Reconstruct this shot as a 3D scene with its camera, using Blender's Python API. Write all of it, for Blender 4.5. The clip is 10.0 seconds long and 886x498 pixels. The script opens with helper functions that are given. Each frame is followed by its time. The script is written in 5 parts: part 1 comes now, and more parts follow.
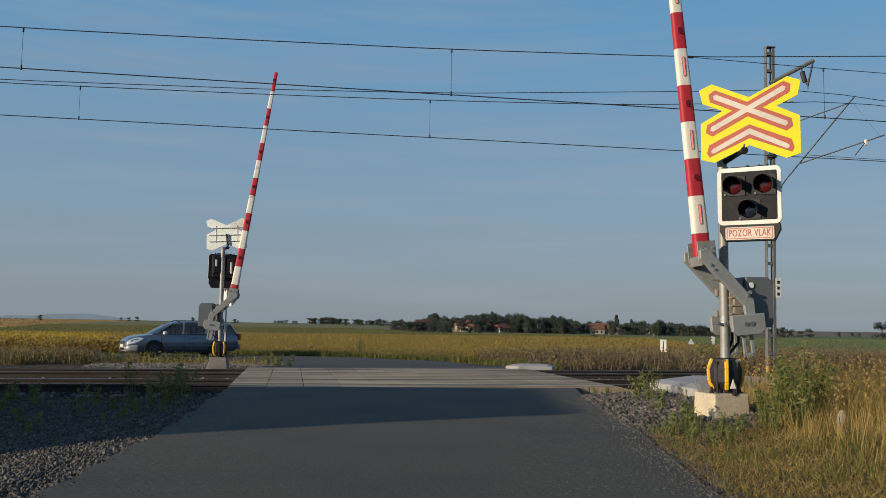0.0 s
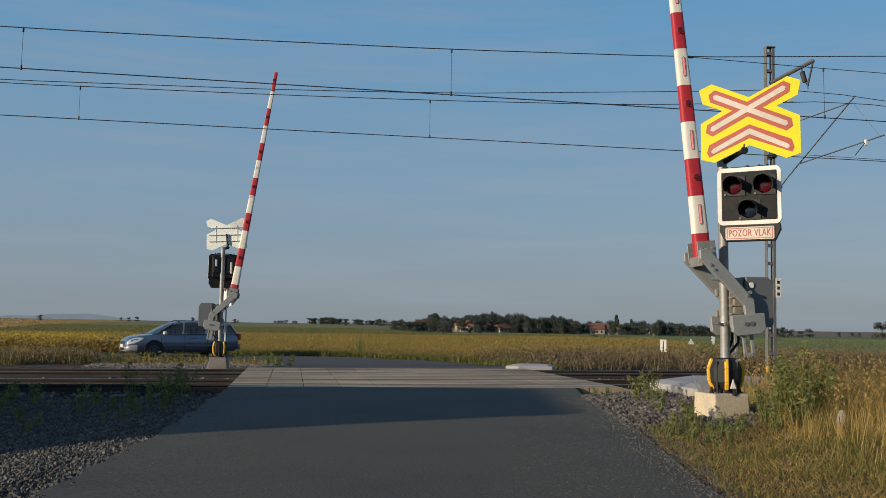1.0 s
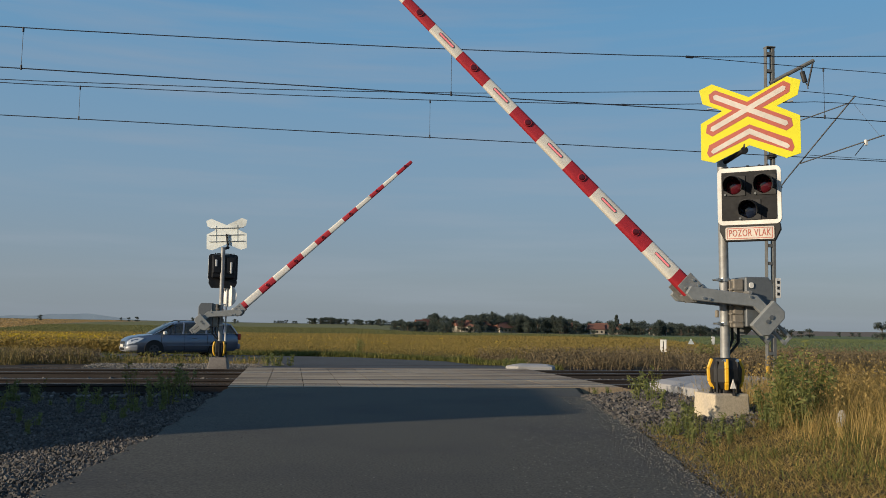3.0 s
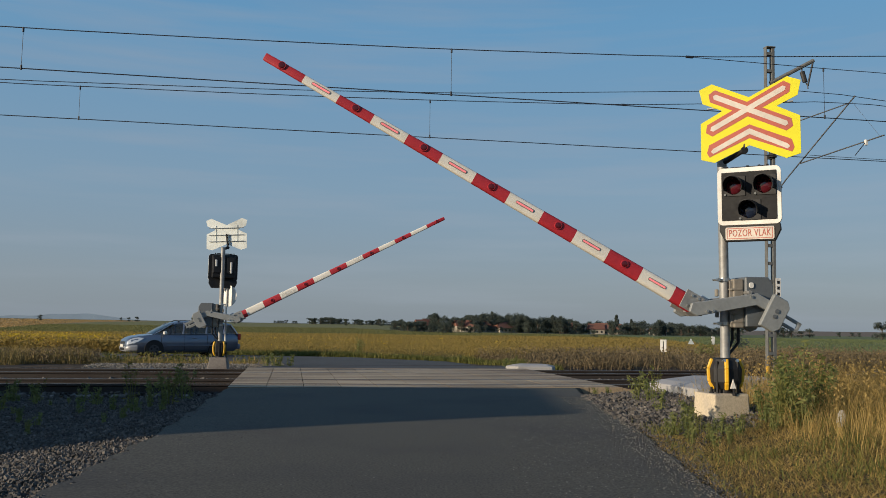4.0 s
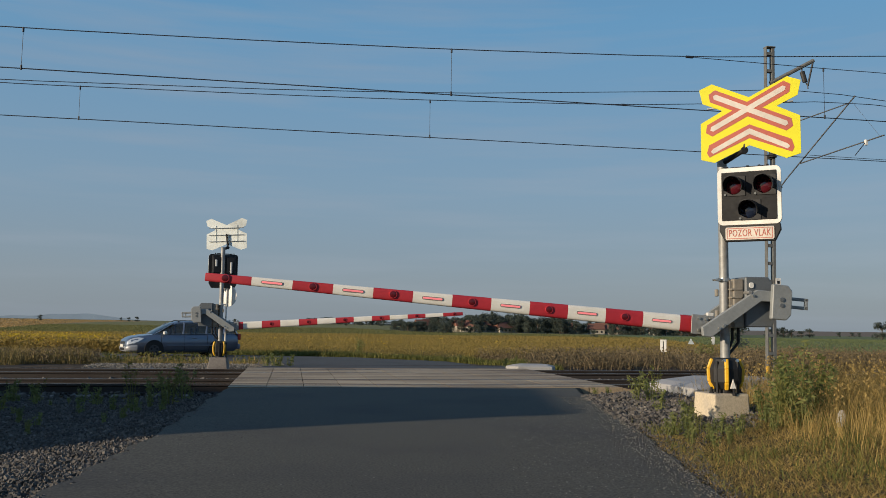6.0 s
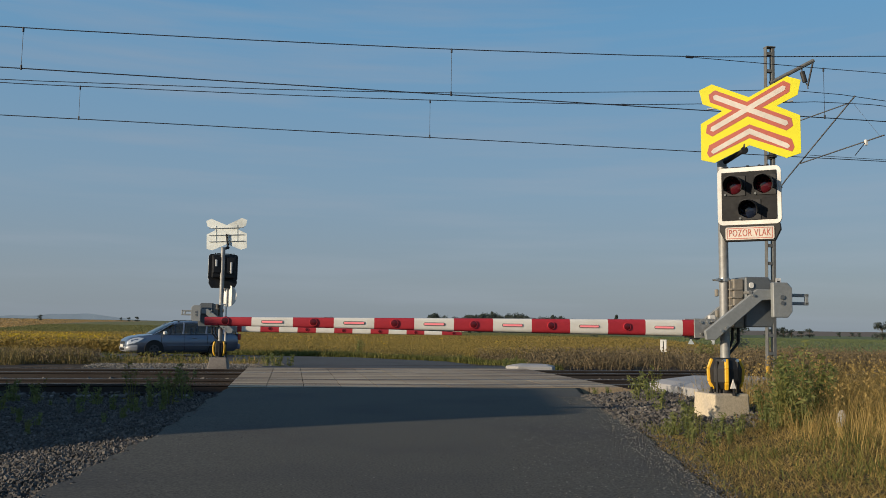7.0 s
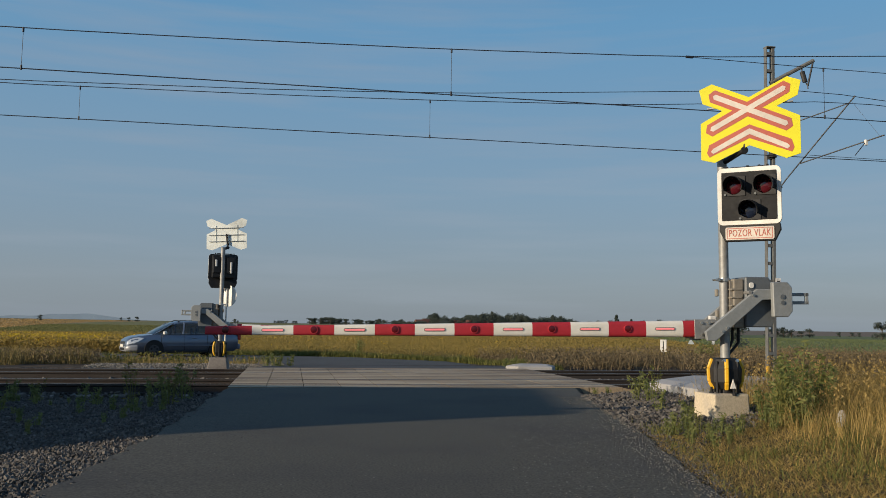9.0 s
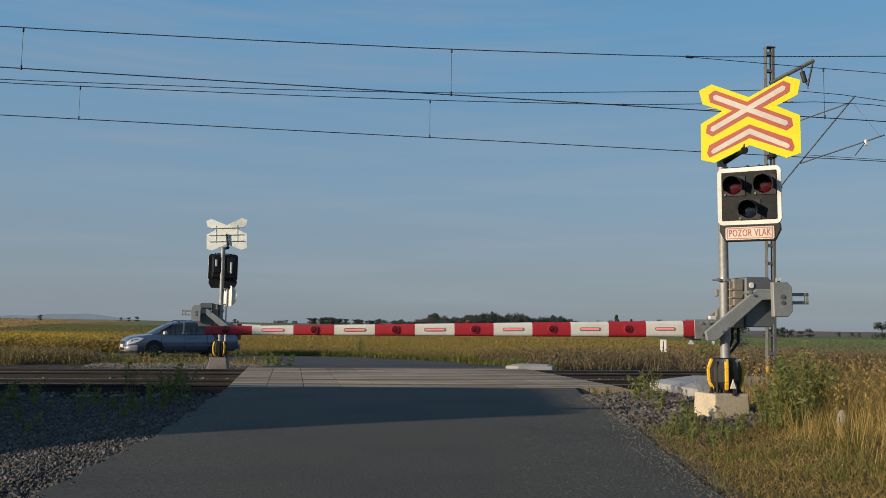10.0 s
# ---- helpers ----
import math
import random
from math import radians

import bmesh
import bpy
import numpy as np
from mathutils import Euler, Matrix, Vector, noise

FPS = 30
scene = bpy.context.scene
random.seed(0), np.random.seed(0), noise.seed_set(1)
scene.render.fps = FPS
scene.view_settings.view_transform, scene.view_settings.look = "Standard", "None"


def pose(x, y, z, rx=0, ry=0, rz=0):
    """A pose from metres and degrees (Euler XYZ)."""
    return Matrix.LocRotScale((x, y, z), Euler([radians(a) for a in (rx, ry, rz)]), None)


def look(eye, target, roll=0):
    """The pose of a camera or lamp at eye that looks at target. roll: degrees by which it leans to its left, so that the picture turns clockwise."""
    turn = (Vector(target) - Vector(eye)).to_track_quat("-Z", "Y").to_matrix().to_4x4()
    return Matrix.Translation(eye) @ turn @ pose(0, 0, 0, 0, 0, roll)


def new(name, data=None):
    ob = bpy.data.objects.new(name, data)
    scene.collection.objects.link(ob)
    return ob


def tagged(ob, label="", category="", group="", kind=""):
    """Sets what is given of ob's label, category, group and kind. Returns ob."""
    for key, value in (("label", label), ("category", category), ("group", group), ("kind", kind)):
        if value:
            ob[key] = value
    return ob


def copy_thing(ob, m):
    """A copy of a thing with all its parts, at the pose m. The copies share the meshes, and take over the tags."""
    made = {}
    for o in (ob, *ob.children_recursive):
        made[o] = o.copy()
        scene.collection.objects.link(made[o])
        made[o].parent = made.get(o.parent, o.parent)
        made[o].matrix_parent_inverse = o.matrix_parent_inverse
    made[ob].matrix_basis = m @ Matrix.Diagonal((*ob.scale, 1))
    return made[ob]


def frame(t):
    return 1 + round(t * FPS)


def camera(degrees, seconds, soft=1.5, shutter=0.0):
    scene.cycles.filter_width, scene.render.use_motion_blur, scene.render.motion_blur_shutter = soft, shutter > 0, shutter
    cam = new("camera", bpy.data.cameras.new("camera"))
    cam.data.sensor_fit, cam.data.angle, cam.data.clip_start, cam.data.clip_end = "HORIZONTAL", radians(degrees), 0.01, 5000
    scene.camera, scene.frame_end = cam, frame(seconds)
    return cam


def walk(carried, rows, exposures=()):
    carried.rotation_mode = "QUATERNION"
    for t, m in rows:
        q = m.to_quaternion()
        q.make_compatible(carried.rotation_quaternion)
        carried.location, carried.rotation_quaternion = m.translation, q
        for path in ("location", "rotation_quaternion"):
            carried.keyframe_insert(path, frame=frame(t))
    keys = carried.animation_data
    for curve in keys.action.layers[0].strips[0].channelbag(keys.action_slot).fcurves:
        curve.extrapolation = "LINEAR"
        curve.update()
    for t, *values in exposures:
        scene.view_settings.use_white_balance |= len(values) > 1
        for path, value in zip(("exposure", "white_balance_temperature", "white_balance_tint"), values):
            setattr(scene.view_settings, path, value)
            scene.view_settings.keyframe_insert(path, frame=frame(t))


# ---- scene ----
from mathutils import geometry

# ---- camera: it stands still at the roadside ----
cam = camera(55.2, 10.0, soft=0.6)
EYE = pose(0, 0, 1.12, 95.22, 0, 0) @ pose(0, 0, 0, 0, 0, 0.75)
walk(cam, [(0.0, EYE), (10.0, EYE)], exposures=[(0.0, 0.0), (10.0, 0.0)])

# ---- daylight: low morning sun from behind the left shoulder ----
SUN_AZ, SUN_EL = 30.0, 13.0          # way of the light over the ground, from +x towards +y; height of the sun
world = bpy.data.worlds.new("sky")
scene.world = world
world.use_nodes = True
wn, wl = world.node_tree.nodes, world.node_tree.links
sky = wn.new("ShaderNodeTexSky")
sky.sky_type, sky.sun_disc = "NISHITA", False
sky.sun_elevation = radians(SUN_EL)
sky.sun_rotation = radians(270 - SUN_AZ)
sky.air_density, sky.dust_density, sky.ozone_density = 1.0, 1.2, 2.0
wn["Background"].inputs["Strength"].default_value = 0.12
# morning haze: pale grey-blue towards the horizon, with faint streaks of high cloud
ray = wn.new("ShaderNodeTexCoord")
parts_of = wn.new("ShaderNodeSeparateXYZ")
wl.new(ray.outputs["Generated"], parts_of.inputs[0])
haze = wn.new("ShaderNodeValToRGB")
for pos, col in ((0.0, (2.03, 2.44, 2.86)), (0.05, (2.02, 2.52, 3.08)), (0.16, (1.76, 2.74, 3.75)), (0.34, (1.10, 2.66, 4.40)), (0.6, (0.75, 1.7, 3.3)), (1.0, (0.4, 1.0, 2.4))):
    e = haze.color_ramp.elements.new(pos) if pos not in (0.0, 1.0) else haze.color_ramp.elements[-1 if pos else 0]
    e.color = (*[v / 5 for v in col], 1)
wl.new(parts_of.outputs["Z"], haze.inputs["Fac"])
bright = wn.new("ShaderNodeVectorMath")
bright.operation = "SCALE"
bright.inputs["Scale"].default_value = 5.0
wl.new(haze.outputs["Color"], bright.inputs[0])
stretch = wn.new("ShaderNodeMapping")
stretch.inputs["Scale"].default_value = (2.0, 2.0, 26.0)
stretch.inputs["Rotation"].default_value = (0.03, 0.02, 0)
wl.new(ray.outputs["Generated"], stretch.inputs["Vector"])
streak = wn.new("ShaderNodeTexNoise")
streak.inputs["Scale"].default_value, streak.inputs["Detail"].default_value = 1.6, 5
wl.new(stretch.outputs["Vector"], streak.inputs["Vector"])
cirrus = wn.new("ShaderNodeMapRange")
for key, v in (("From Min", 0.46), ("From Max", 0.75), ("To Min", 0.0), ("To Max", 0.45)):
    cirrus.inputs[key].default_value = v
wl.new(streak.outputs["Fac"], cirrus.inputs["Value"])
veil = wn.new("ShaderNodeMix")
veil.data_type = "RGBA"
veil.inputs["B"].default_value = (2.5, 3.0, 3.7, 1)
wl.new(cirrus.outputs["Result"], veil.inputs["Factor"]), wl.new(bright.outputs["Vector"], veil.inputs["A"])
hazy = wn.new("ShaderNodeMix")
hazy.data_type = "RGBA"
hazy.inputs["Factor"].default_value = 0.85
wl.new(sky.outputs["Color"], hazy.inputs["A"]), wl.new(veil.outputs["Result"], hazy.inputs["B"])
wl.new(hazy.outputs["Result"], wn["Background"].inputs["Color"])

sun = new("sun", bpy.data.lights.new("sun", "SUN"))
sun.data.energy, sun.data.angle, sun.data.color = 5.0, radians(0.6), (1.0, 0.83, 0.62)
az, el = radians(SUN_AZ), radians(SUN_EL)
WAY = Vector((math.cos(az) * math.cos(el), math.sin(az) * math.cos(el), -math.sin(el)))
sun.matrix_world = look((-60, -40, 30), Vector((-60, -40, 30)) + WAY)


# ---- materials ----
def nodes_of(name):
    m = bpy.data.materials.new(name)
    m.use_nodes = True
    return m, m.node_tree.nodes, m.node_tree.links, m.node_tree.nodes["Principled BSDF"]


def surface(name, base, rough=0.6, metal=0.0, vary=0.25, grain=30.0, bump=0.1, stain=None, stain_scale=2.0, stain_at=0.55,
            per_island=0.0, per_object=0.0, coat=0.0, spec=0.5, far=False):
    """A surface with fine grain, broad stains and fine relief at true size."""
    m, n, l, b = nodes_of(name)
    b.inputs["Roughness"].default_value, b.inputs["Metallic"].default_value = rough, metal
    b.inputs["Coat Weight"].default_value = coat
    b.inputs["Specular IOR Level"].default_value = spec
    if far:
        place = n.new("ShaderNodeNewGeometry").outputs["Position"]
    else:
        place = n.new("ShaderNodeTexCoord").outputs["Object"]
    fine, broad = n.new("ShaderNodeTexNoise"), n.new("ShaderNodeTexNoise")
    fine.inputs["Scale"].default_value, fine.inputs["Detail"].default_value = grain, 6
    broad.inputs["Scale"].default_value, broad.inputs["Detail"].default_value = stain_scale, 5
    l.new(place, fine.inputs["Vector"]), l.new(place, broad.inputs["Vector"])
    span = n.new("ShaderNodeMapRange")
    span.inputs["From Min"].default_value, span.inputs["From Max"].default_value = 0.3, 0.7
    span.inputs["To Min"].default_value, span.inputs["To Max"].default_value = 1 - vary, 1 + vary
    l.new(fine.outputs["Fac"], span.inputs["Value"])
    value = span.outputs["Result"]
    for amount, socket in ((per_island, ("ShaderNodeNewGeometry", "Random Per Island")), (per_object, ("ShaderNodeObjectInfo", "Random"))):
        if amount:
            r = n.new("ShaderNodeMapRange")
            r.inputs["To Min"].default_value, r.inputs["To Max"].default_value = 1 - amount, 1 + amount
            l.new(n.new(socket[0]).outputs[socket[1]], r.inputs["Value"])
            k = n.new("ShaderNodeMath")
            k.operation = "MULTIPLY"
            l.new(value, k.inputs[0]), l.new(r.outputs["Result"], k.inputs[1])
            value = k.outputs[0]
    mixed = n.new("ShaderNodeMix")
    mixed.data_type = "RGBA"
    mixed.inputs["A"].default_value = (*base, 1)
    mixed.inputs["B"].default_value = (*(stain or [c * 0.7 for c in base]), 1)
    edge = n.new("ShaderNodeMapRange")
    edge.inputs["From Min"].default_value, edge.inputs["From Max"].default_value = stain_at - 0.08, stain_at + 0.12
    l.new(broad.outputs["Fac"], edge.inputs["Value"]), l.new(edge.outputs["Result"], mixed.inputs["Factor"])
    scaled = n.new("ShaderNodeVectorMath")
    scaled.operation = "SCALE"
    l.new(mixed.outputs["Result"], scaled.inputs[0]), l.new(value, scaled.inputs["Scale"])
    l.new(scaled.outputs["Vector"], b.inputs["Base Color"])
    if bump:
        relief = n.new("ShaderNodeBump")
        relief.inputs["Strength"].default_value, relief.inputs["Distance"].default_value = bump, 0.01
        l.new(fine.outputs["Fac"], relief.inputs["Height"]), l.new(relief.outputs["Normal"], b.inputs["Normal"])
    return m


def leafy(name, a, b2, rough=0.7, through_light=0.3, patch=0.6, spread=0.7):
    """Blades and leaves: colour differs from leaf to leaf and from patch to patch."""
    m, n, l, b = nodes_of(name)
    b.inputs["Roughness"].default_value = rough
    b.inputs["Specular IOR Level"].default_value = 0.25
    rnd = n.new("ShaderNodeNewGeometry")
    broad = n.new("ShaderNodeTexNoise")
    broad.inputs["Scale"].default_value, broad.inputs["Detail"].default_value = patch, 3
    l.new(rnd.outputs["Position"], broad.inputs["Vector"])
    add = n.new("ShaderNodeMath")
    add.operation = "MULTIPLY_ADD"
    add.inputs[1].default_value, add.inputs[2].default_value = spread, -spread / 2
    l.new(rnd.outputs["Random Per Island"], add.inputs[0])
    both = n.new("ShaderNodeMath")
    both.use_clamp = True
    l.new(add.outputs[0], both.inputs[0]), l.new(broad.outputs["Fac"], both.inputs[1])
    mixed = n.new("ShaderNodeMix")
    mixed.data_type = "RGBA"
    mixed.inputs["A"].default_value, mixed.inputs["B"].default_value = (*a, 1), (*b2, 1)
    l.new(both.outputs[0], mixed.inputs["Factor"]), l.new(mixed.outputs["Result"], b.inputs["Base Color"])
    thin = n.new("ShaderNodeBsdfTranslucent")
    l.new(mixed.outputs["Result"], thin.inputs["Color"])
    blend = n.new("ShaderNodeMixShader")
    blend.inputs[0].default_value = through_light
    l.new(b.outputs[0], blend.inputs[1]), l.new(thin.outputs[0], blend.inputs[2])
    l.new(blend.outputs[0], n["Material Output"].inputs["Surface"])
    return m


M = dict(
    asphalt=surface("asphalt", (0.061, 0.056, 0.041), 0.9, vary=0.65, grain=55, bump=0.2, stain=(0.046, 0.042, 0.034), stain_scale=0.6, far=True),
    far_asphalt=surface("side_road_asphalt", (0.052, 0.050, 0.046), 0.85, vary=0.4, grain=60, bump=0.4, stain_scale=0.5, far=True),
    panel=surface("crossing_concrete", (0.38, 0.30, 0.195), 0.85, vary=0.2, grain=25, bump=0.3, stain=(0.17, 0.115, 0.065), stain_scale=0.9, stain_at=0.5, far=True, per_object=0.12),
    concrete=surface("concrete", (0.46, 0.44, 0.41), 0.85, vary=0.15, grain=40, bump=0.35, stain=(0.36, 0.34, 0.30), stain_scale=3),
    slab=surface("slab_concrete", (0.36, 0.35, 0.335), 0.9, vary=0.12, grain=35, bump=0.3, stain=(0.32, 0.31, 0.29), stain_scale=1.5),
    footing=surface("footing_concrete", (0.53, 0.45, 0.32), 0.9, vary=0.15, grain=45, bump=0.4, stain=(0.45, 0.39, 0.30), stain_scale=4),
    rail=surface("rusty_rail", (0.038, 0.031, 0.027), 0.75, metal=0.2, vary=0.3, grain=60, bump=0.3, stain=(0.030, 0.019, 0.014), stain_scale=1.2),
    rail_head=surface("worn_rail_head", (0.30, 0.28, 0.26), 0.35, metal=0.9, vary=0.15, grain=20, bump=0.05),
    sleeper=surface("sleeper_concrete", (0.20, 0.18, 0.16), 0.9, vary=0.2, grain=30, bump=0.3),
    ballast=surface("ballast_stone", (0.108, 0.097, 0.084), 0.9, vary=0.35, grain=18, bump=0.3, stain=(0.065, 0.062, 0.058), stain_scale=3, per_island=0.45, far=True),
    pale_gravel=surface("pale_gravel_stone", (0.20, 0.185, 0.16), 0.9, vary=0.3, grain=18, bump=0.3, per_island=0.5, far=True),
    galv=surface("galvanised_steel", (0.28, 0.28, 0.27), 0.58, metal=0.45, vary=0.18, grain=14, bump=0.04, stain=(0.33, 0.34, 0.33), stain_scale=5),
    arm=surface("grey_painted_arm", (0.235, 0.25, 0.25), 0.5, vary=0.08, grain=25, bump=0.04, stain=(0.205, 0.22, 0.22), stain_scale=4),
    housing=surface("grey_housing", (0.105, 0.118, 0.128), 0.5, vary=0.08, grain=25, bump=0.04, stain=(0.11, 0.125, 0.13), stain_scale=3),
    beige=surface("beige_housing", (0.25, 0.225, 0.185), 0.6, vary=0.1, grain=25, bump=0.05),
    bolt=surface("zinc_bolt", (0.55, 0.54, 0.50), 0.35, metal=0.9, vary=0.1, grain=60, bump=0.02),
    black=surface("black_plastic", (0.014, 0.015, 0.017), 0.55, spec=0.3, vary=0.2, grain=30, bump=0.05, stain=(0.03, 0.03, 0.03)),
    yellow=surface("yellow_guard", (0.75, 0.42, 0.02), 0.45, vary=0.08, grain=30, bump=0.03),
    red=surface("red_boom_paint", (0.40, 0.020, 0.032), 0.6, vary=0.08, grain=12, bump=0.03, stain=(0.42, 0.022, 0.030), stain_scale=3),
    white=surface("white_boom_paint", (0.76, 0.73, 0.65), 0.6, vary=0.05, grain=12, bump=0.03, stain=(0.66, 0.63, 0.54), stain_scale=3),
    rim=surface("white_rim", (0.78, 0.76, 0.70), 0.4, vary=0.05, grain=20, bump=0.02),
    sign_yellow=surface("sign_yellow", (0.68, 0.63, 0.0), 0.6, vary=0.03, grain=15, bump=0.0, stain=(0.65, 0.60, 0.0)),
    sign_red=surface("sign_red", (0.42, 0.085, 0.05), 0.5, vary=0.06, grain=15, bump=0.0, stain=(0.35, 0.08, 0.065)),
    sign_white=surface("sign_white", (0.60, 0.54, 0.47), 0.5, vary=0.05, grain=15, bump=0.0),
    sign_back=surface("sign_back", (0.72, 0.76, 0.72), 0.6, metal=0.0, vary=0.06, grain=15, bump=0.02),
    lamp_dark=surface("signal_backing", (0.014, 0.0145, 0.016), 0.6, spec=0.2, vary=0.3, grain=15, bump=0.05, stain=(0.025, 0.025, 0.025), stain_scale=6),
    lens_red=surface("red_lens", (0.085, 0.006, 0.012), 0.12, vary=0.1, grain=60, bump=0.15, coat=0.6),
    lens_dark=surface("unlit_white_lens", (0.012, 0.020, 0.045), 0.1, vary=0.1, grain=60, bump=0.1, coat=0.6),
    mast=surface("mast_paint", (0.13, 0.135, 0.13), 0.6, vary=0.15, grain=12, bump=0.1, stain=(0.10, 0.095, 0.085), stain_scale=2),
    wire=surface("wire_copper", (0.035, 0.04, 0.05), 0.6, metal=0.3, vary=0.1, grain=10, bump=0),
    rod=surface("cantilever_steel", (0.07, 0.068, 0.066), 0.5, metal=0.5, vary=0.15, grain=10, bump=0.02),
    plaster=surface("house_plaster", (0.42, 0.38, 0.31), 0.9, vary=0.1, grain=2, bump=0.0, per_object=0.15),
    tiles=surface("roof_tiles", (0.17, 0.075, 0.05), 0.85, vary=0.2, grain=3, bump=0.0, per_object=0.3),
    pane=surface("dark_pane", (0.03, 0.035, 0.04), 0.1, vary=0.1, grain=3, bump=0),
    bark=surface("bark", (0.09, 0.07, 0.05), 0.9, vary=0.3, grain=8, bump=0.5),
    # far foliage: leaf green with some air haze mixed into the colour
    hazed_leaf=leafy("hazed_crown_leaves", (0.062, 0.080, 0.072), (0.098, 0.118, 0.090), 0.8, 0.4, 0.15),
    tan_grass=leafy("dry_grass", (0.23, 0.155, 0.045), (0.50, 0.36, 0.13), 0.7, 0.3, 0.9),
    verge_straw=leafy("verge_straw", (0.14, 0.115, 0.045), (0.33, 0.25, 0.10), 0.75, 0.3, 0.4),
    dry_litter=leafy("flattened_dry_grass", (0.20, 0.15, 0.045), (0.56, 0.39, 0.125), 0.8, 0.3, 2.0, 0.9),
    green_grass=leafy("green_grass", (0.075, 0.10, 0.025), (0.22, 0.20, 0.055), 0.7, 0.35, 0.9),
    crop=leafy("green_crop_leaves", (0.125, 0.135, 0.05), (0.20, 0.19, 0.075), 0.75, 0.45, 0.03, 0.25),
    fresh=leafy("fresh_green_leaves", (0.14, 0.18, 0.07), (0.20, 0.22, 0.095), 0.75, 0.45, 0.03, 0.25),
    stubble=leafy("stubble_stalks", (0.33, 0.23, 0.10), (0.42, 0.29, 0.13), 0.8, 0.45, 0.05, 0.25),
    weed=leafy("weed_leaves", (0.115, 0.155, 0.05), (0.27, 0.27, 0.09), 0.65, 0.4, 0.9),
    meadow=leafy("meadow_plants", (0.225, 0.18, 0.055), (0.40, 0.28, 0.08), 0.75, 0.45, 0.06, 0.12),
    bloom=leafy("yellow_blooms", (0.70, 0.45, 0.01), (0.80, 0.58, 0.02), 0.7, 0.2, 0.3),
    rusty_weed=leafy("seeding_weeds", (0.105, 0.085, 0.050), (0.25, 0.185, 0.10), 0.8, 0.25, 0.35),
    boom_lens=surface("boom_lamp_lens", (0.10, 0.006, 0.010), 0.2, vary=0.1, grain=40, bump=0.0),
    chip=surface("chipping", (0.12, 0.115, 0.10), 0.9, vary=0.3, grain=40, bump=0.1, per_island=0.6),
    strip=surface("light_strip_lens", (0.75, 0.22, 0.22), 0.4, vary=0.05, grain=30, bump=0.0),
    slot=surface("slot_frame", (0.24, 0.22, 0.20), 0.6, vary=0.1, grain=30, bump=0.0),
    litter=surface("white_litter", (0.55, 0.53, 0.48), 0.6, vary=0.1, grain=20, bump=0.1),
)

glow = M["strip"].node_tree.nodes["Principled BSDF"]          # the boom's warning strips are lit
glow.inputs["Emission Color"].default_value, glow.inputs["Emission Strength"].default_value = (1.0, 0.22, 0.24, 1), 0.45

# tyre and grease streaks on the deck run along the railway
pn, pl_ = M["panel"].node_tree.nodes, M["panel"].node_tree.links
turn = pn.new("ShaderNodeMapping")
turn.vector_type = "TEXTURE"
turn.inputs["Rotation"].default_value, turn.inputs["Scale"].default_value = (0, 0, radians(10)), (3.5, 0.3, 1.0)
pl_.new([k for k in pn if k.bl_idname == "ShaderNodeNewGeometry"][0].outputs["Position"], turn.inputs["Vector"])
pl_.new(turn.outputs["Vector"], [k for k in pn if k.bl_idname == "ShaderNodeTexNoise"][1].inputs["Vector"])


# ---- building helpers ----
def ob_of(name, bm, material, smooth=False):
    me = bpy.data.meshes.new(name)
    bm.normal_update()
    if smooth:
        for e in bm.edges:
            if len(e.link_faces) == 2 and e.calc_face_angle(0) > 0.7:
                e.smooth = False
    bm.to_mesh(me)
    bm.free()
    if smooth:
        for p in me.polygons:
            p.use_smooth = True
    me.materials.append(M[material])
    return new(name, me)


def part(name, bm, material, parent, label="", smooth=False):
    ob = ob_of(name, bm, material, smooth)
    ob.parent = parent
    return tagged(ob, label)


def thing(name, m, label, category, group="", kind=""):
    ob = new(name)
    ob.empty_display_size = 0.2
    ob.matrix_basis = m
    return tagged(ob, label, category, group, kind)


def box(bm, c, s, bevel=0.0, m=None):
    """A box by centre and size, with bevelled edges."""
    made = bmesh.ops.create_cube(bm, size=1.0, matrix=(m or Matrix()) @ Matrix.Translation(c) @ Matrix.Diagonal((*s, 1)))
    if bevel:
        edges = list({e for v in made["verts"] for e in v.link_edges})
        bmesh.ops.bevel(bm, geom=edges, offset=bevel, segments=2, affect="EDGES", profile=0.5)
    return bm


def rod(bm, a, b, r, r2=None, n=12, squash=1.0):
    """A round bar from a to b."""
    a, b = Vector(a), Vector(b)
    d = b - a
    m = Matrix.Translation((a + b) / 2) @ d.to_track_quat("Z", "Y").to_matrix().to_4x4()
    bmesh.ops.create_cone(bm, cap_ends=True, segments=n, radius1=r, radius2=r if r2 is None else r2, depth=d.length,
                          matrix=m @ Matrix.Diagonal((1, squash, 1, 1)))
    return bm


def plate(bm, outline, y0, y1, m=None, bevel=0.0):
    """An outline in x, z, as thick as from y0 to y1."""
    m = m or Matrix()
    front = [bm.verts.new(m @ Vector((x, y0, z))) for x, z in outline]
    back = [bm.verts.new(m @ Vector((x, y1, z))) for x, z in outline]
    k = len(outline)
    faces = [bm.faces.new(front), bm.faces.new(back[::-1])]
    for i in range(k):
        faces.append(bm.faces.new((front[i], back[i], back[(i + 1) % k], front[(i + 1) % k])))
    bmesh.ops.recalc_face_normals(bm, faces=faces)
    if bevel:
        bmesh.ops.bevel(bm, geom=list({e for f in faces for e in f.edges}), offset=bevel, segments=1, affect="EDGES", profile=0.5)
    return bm


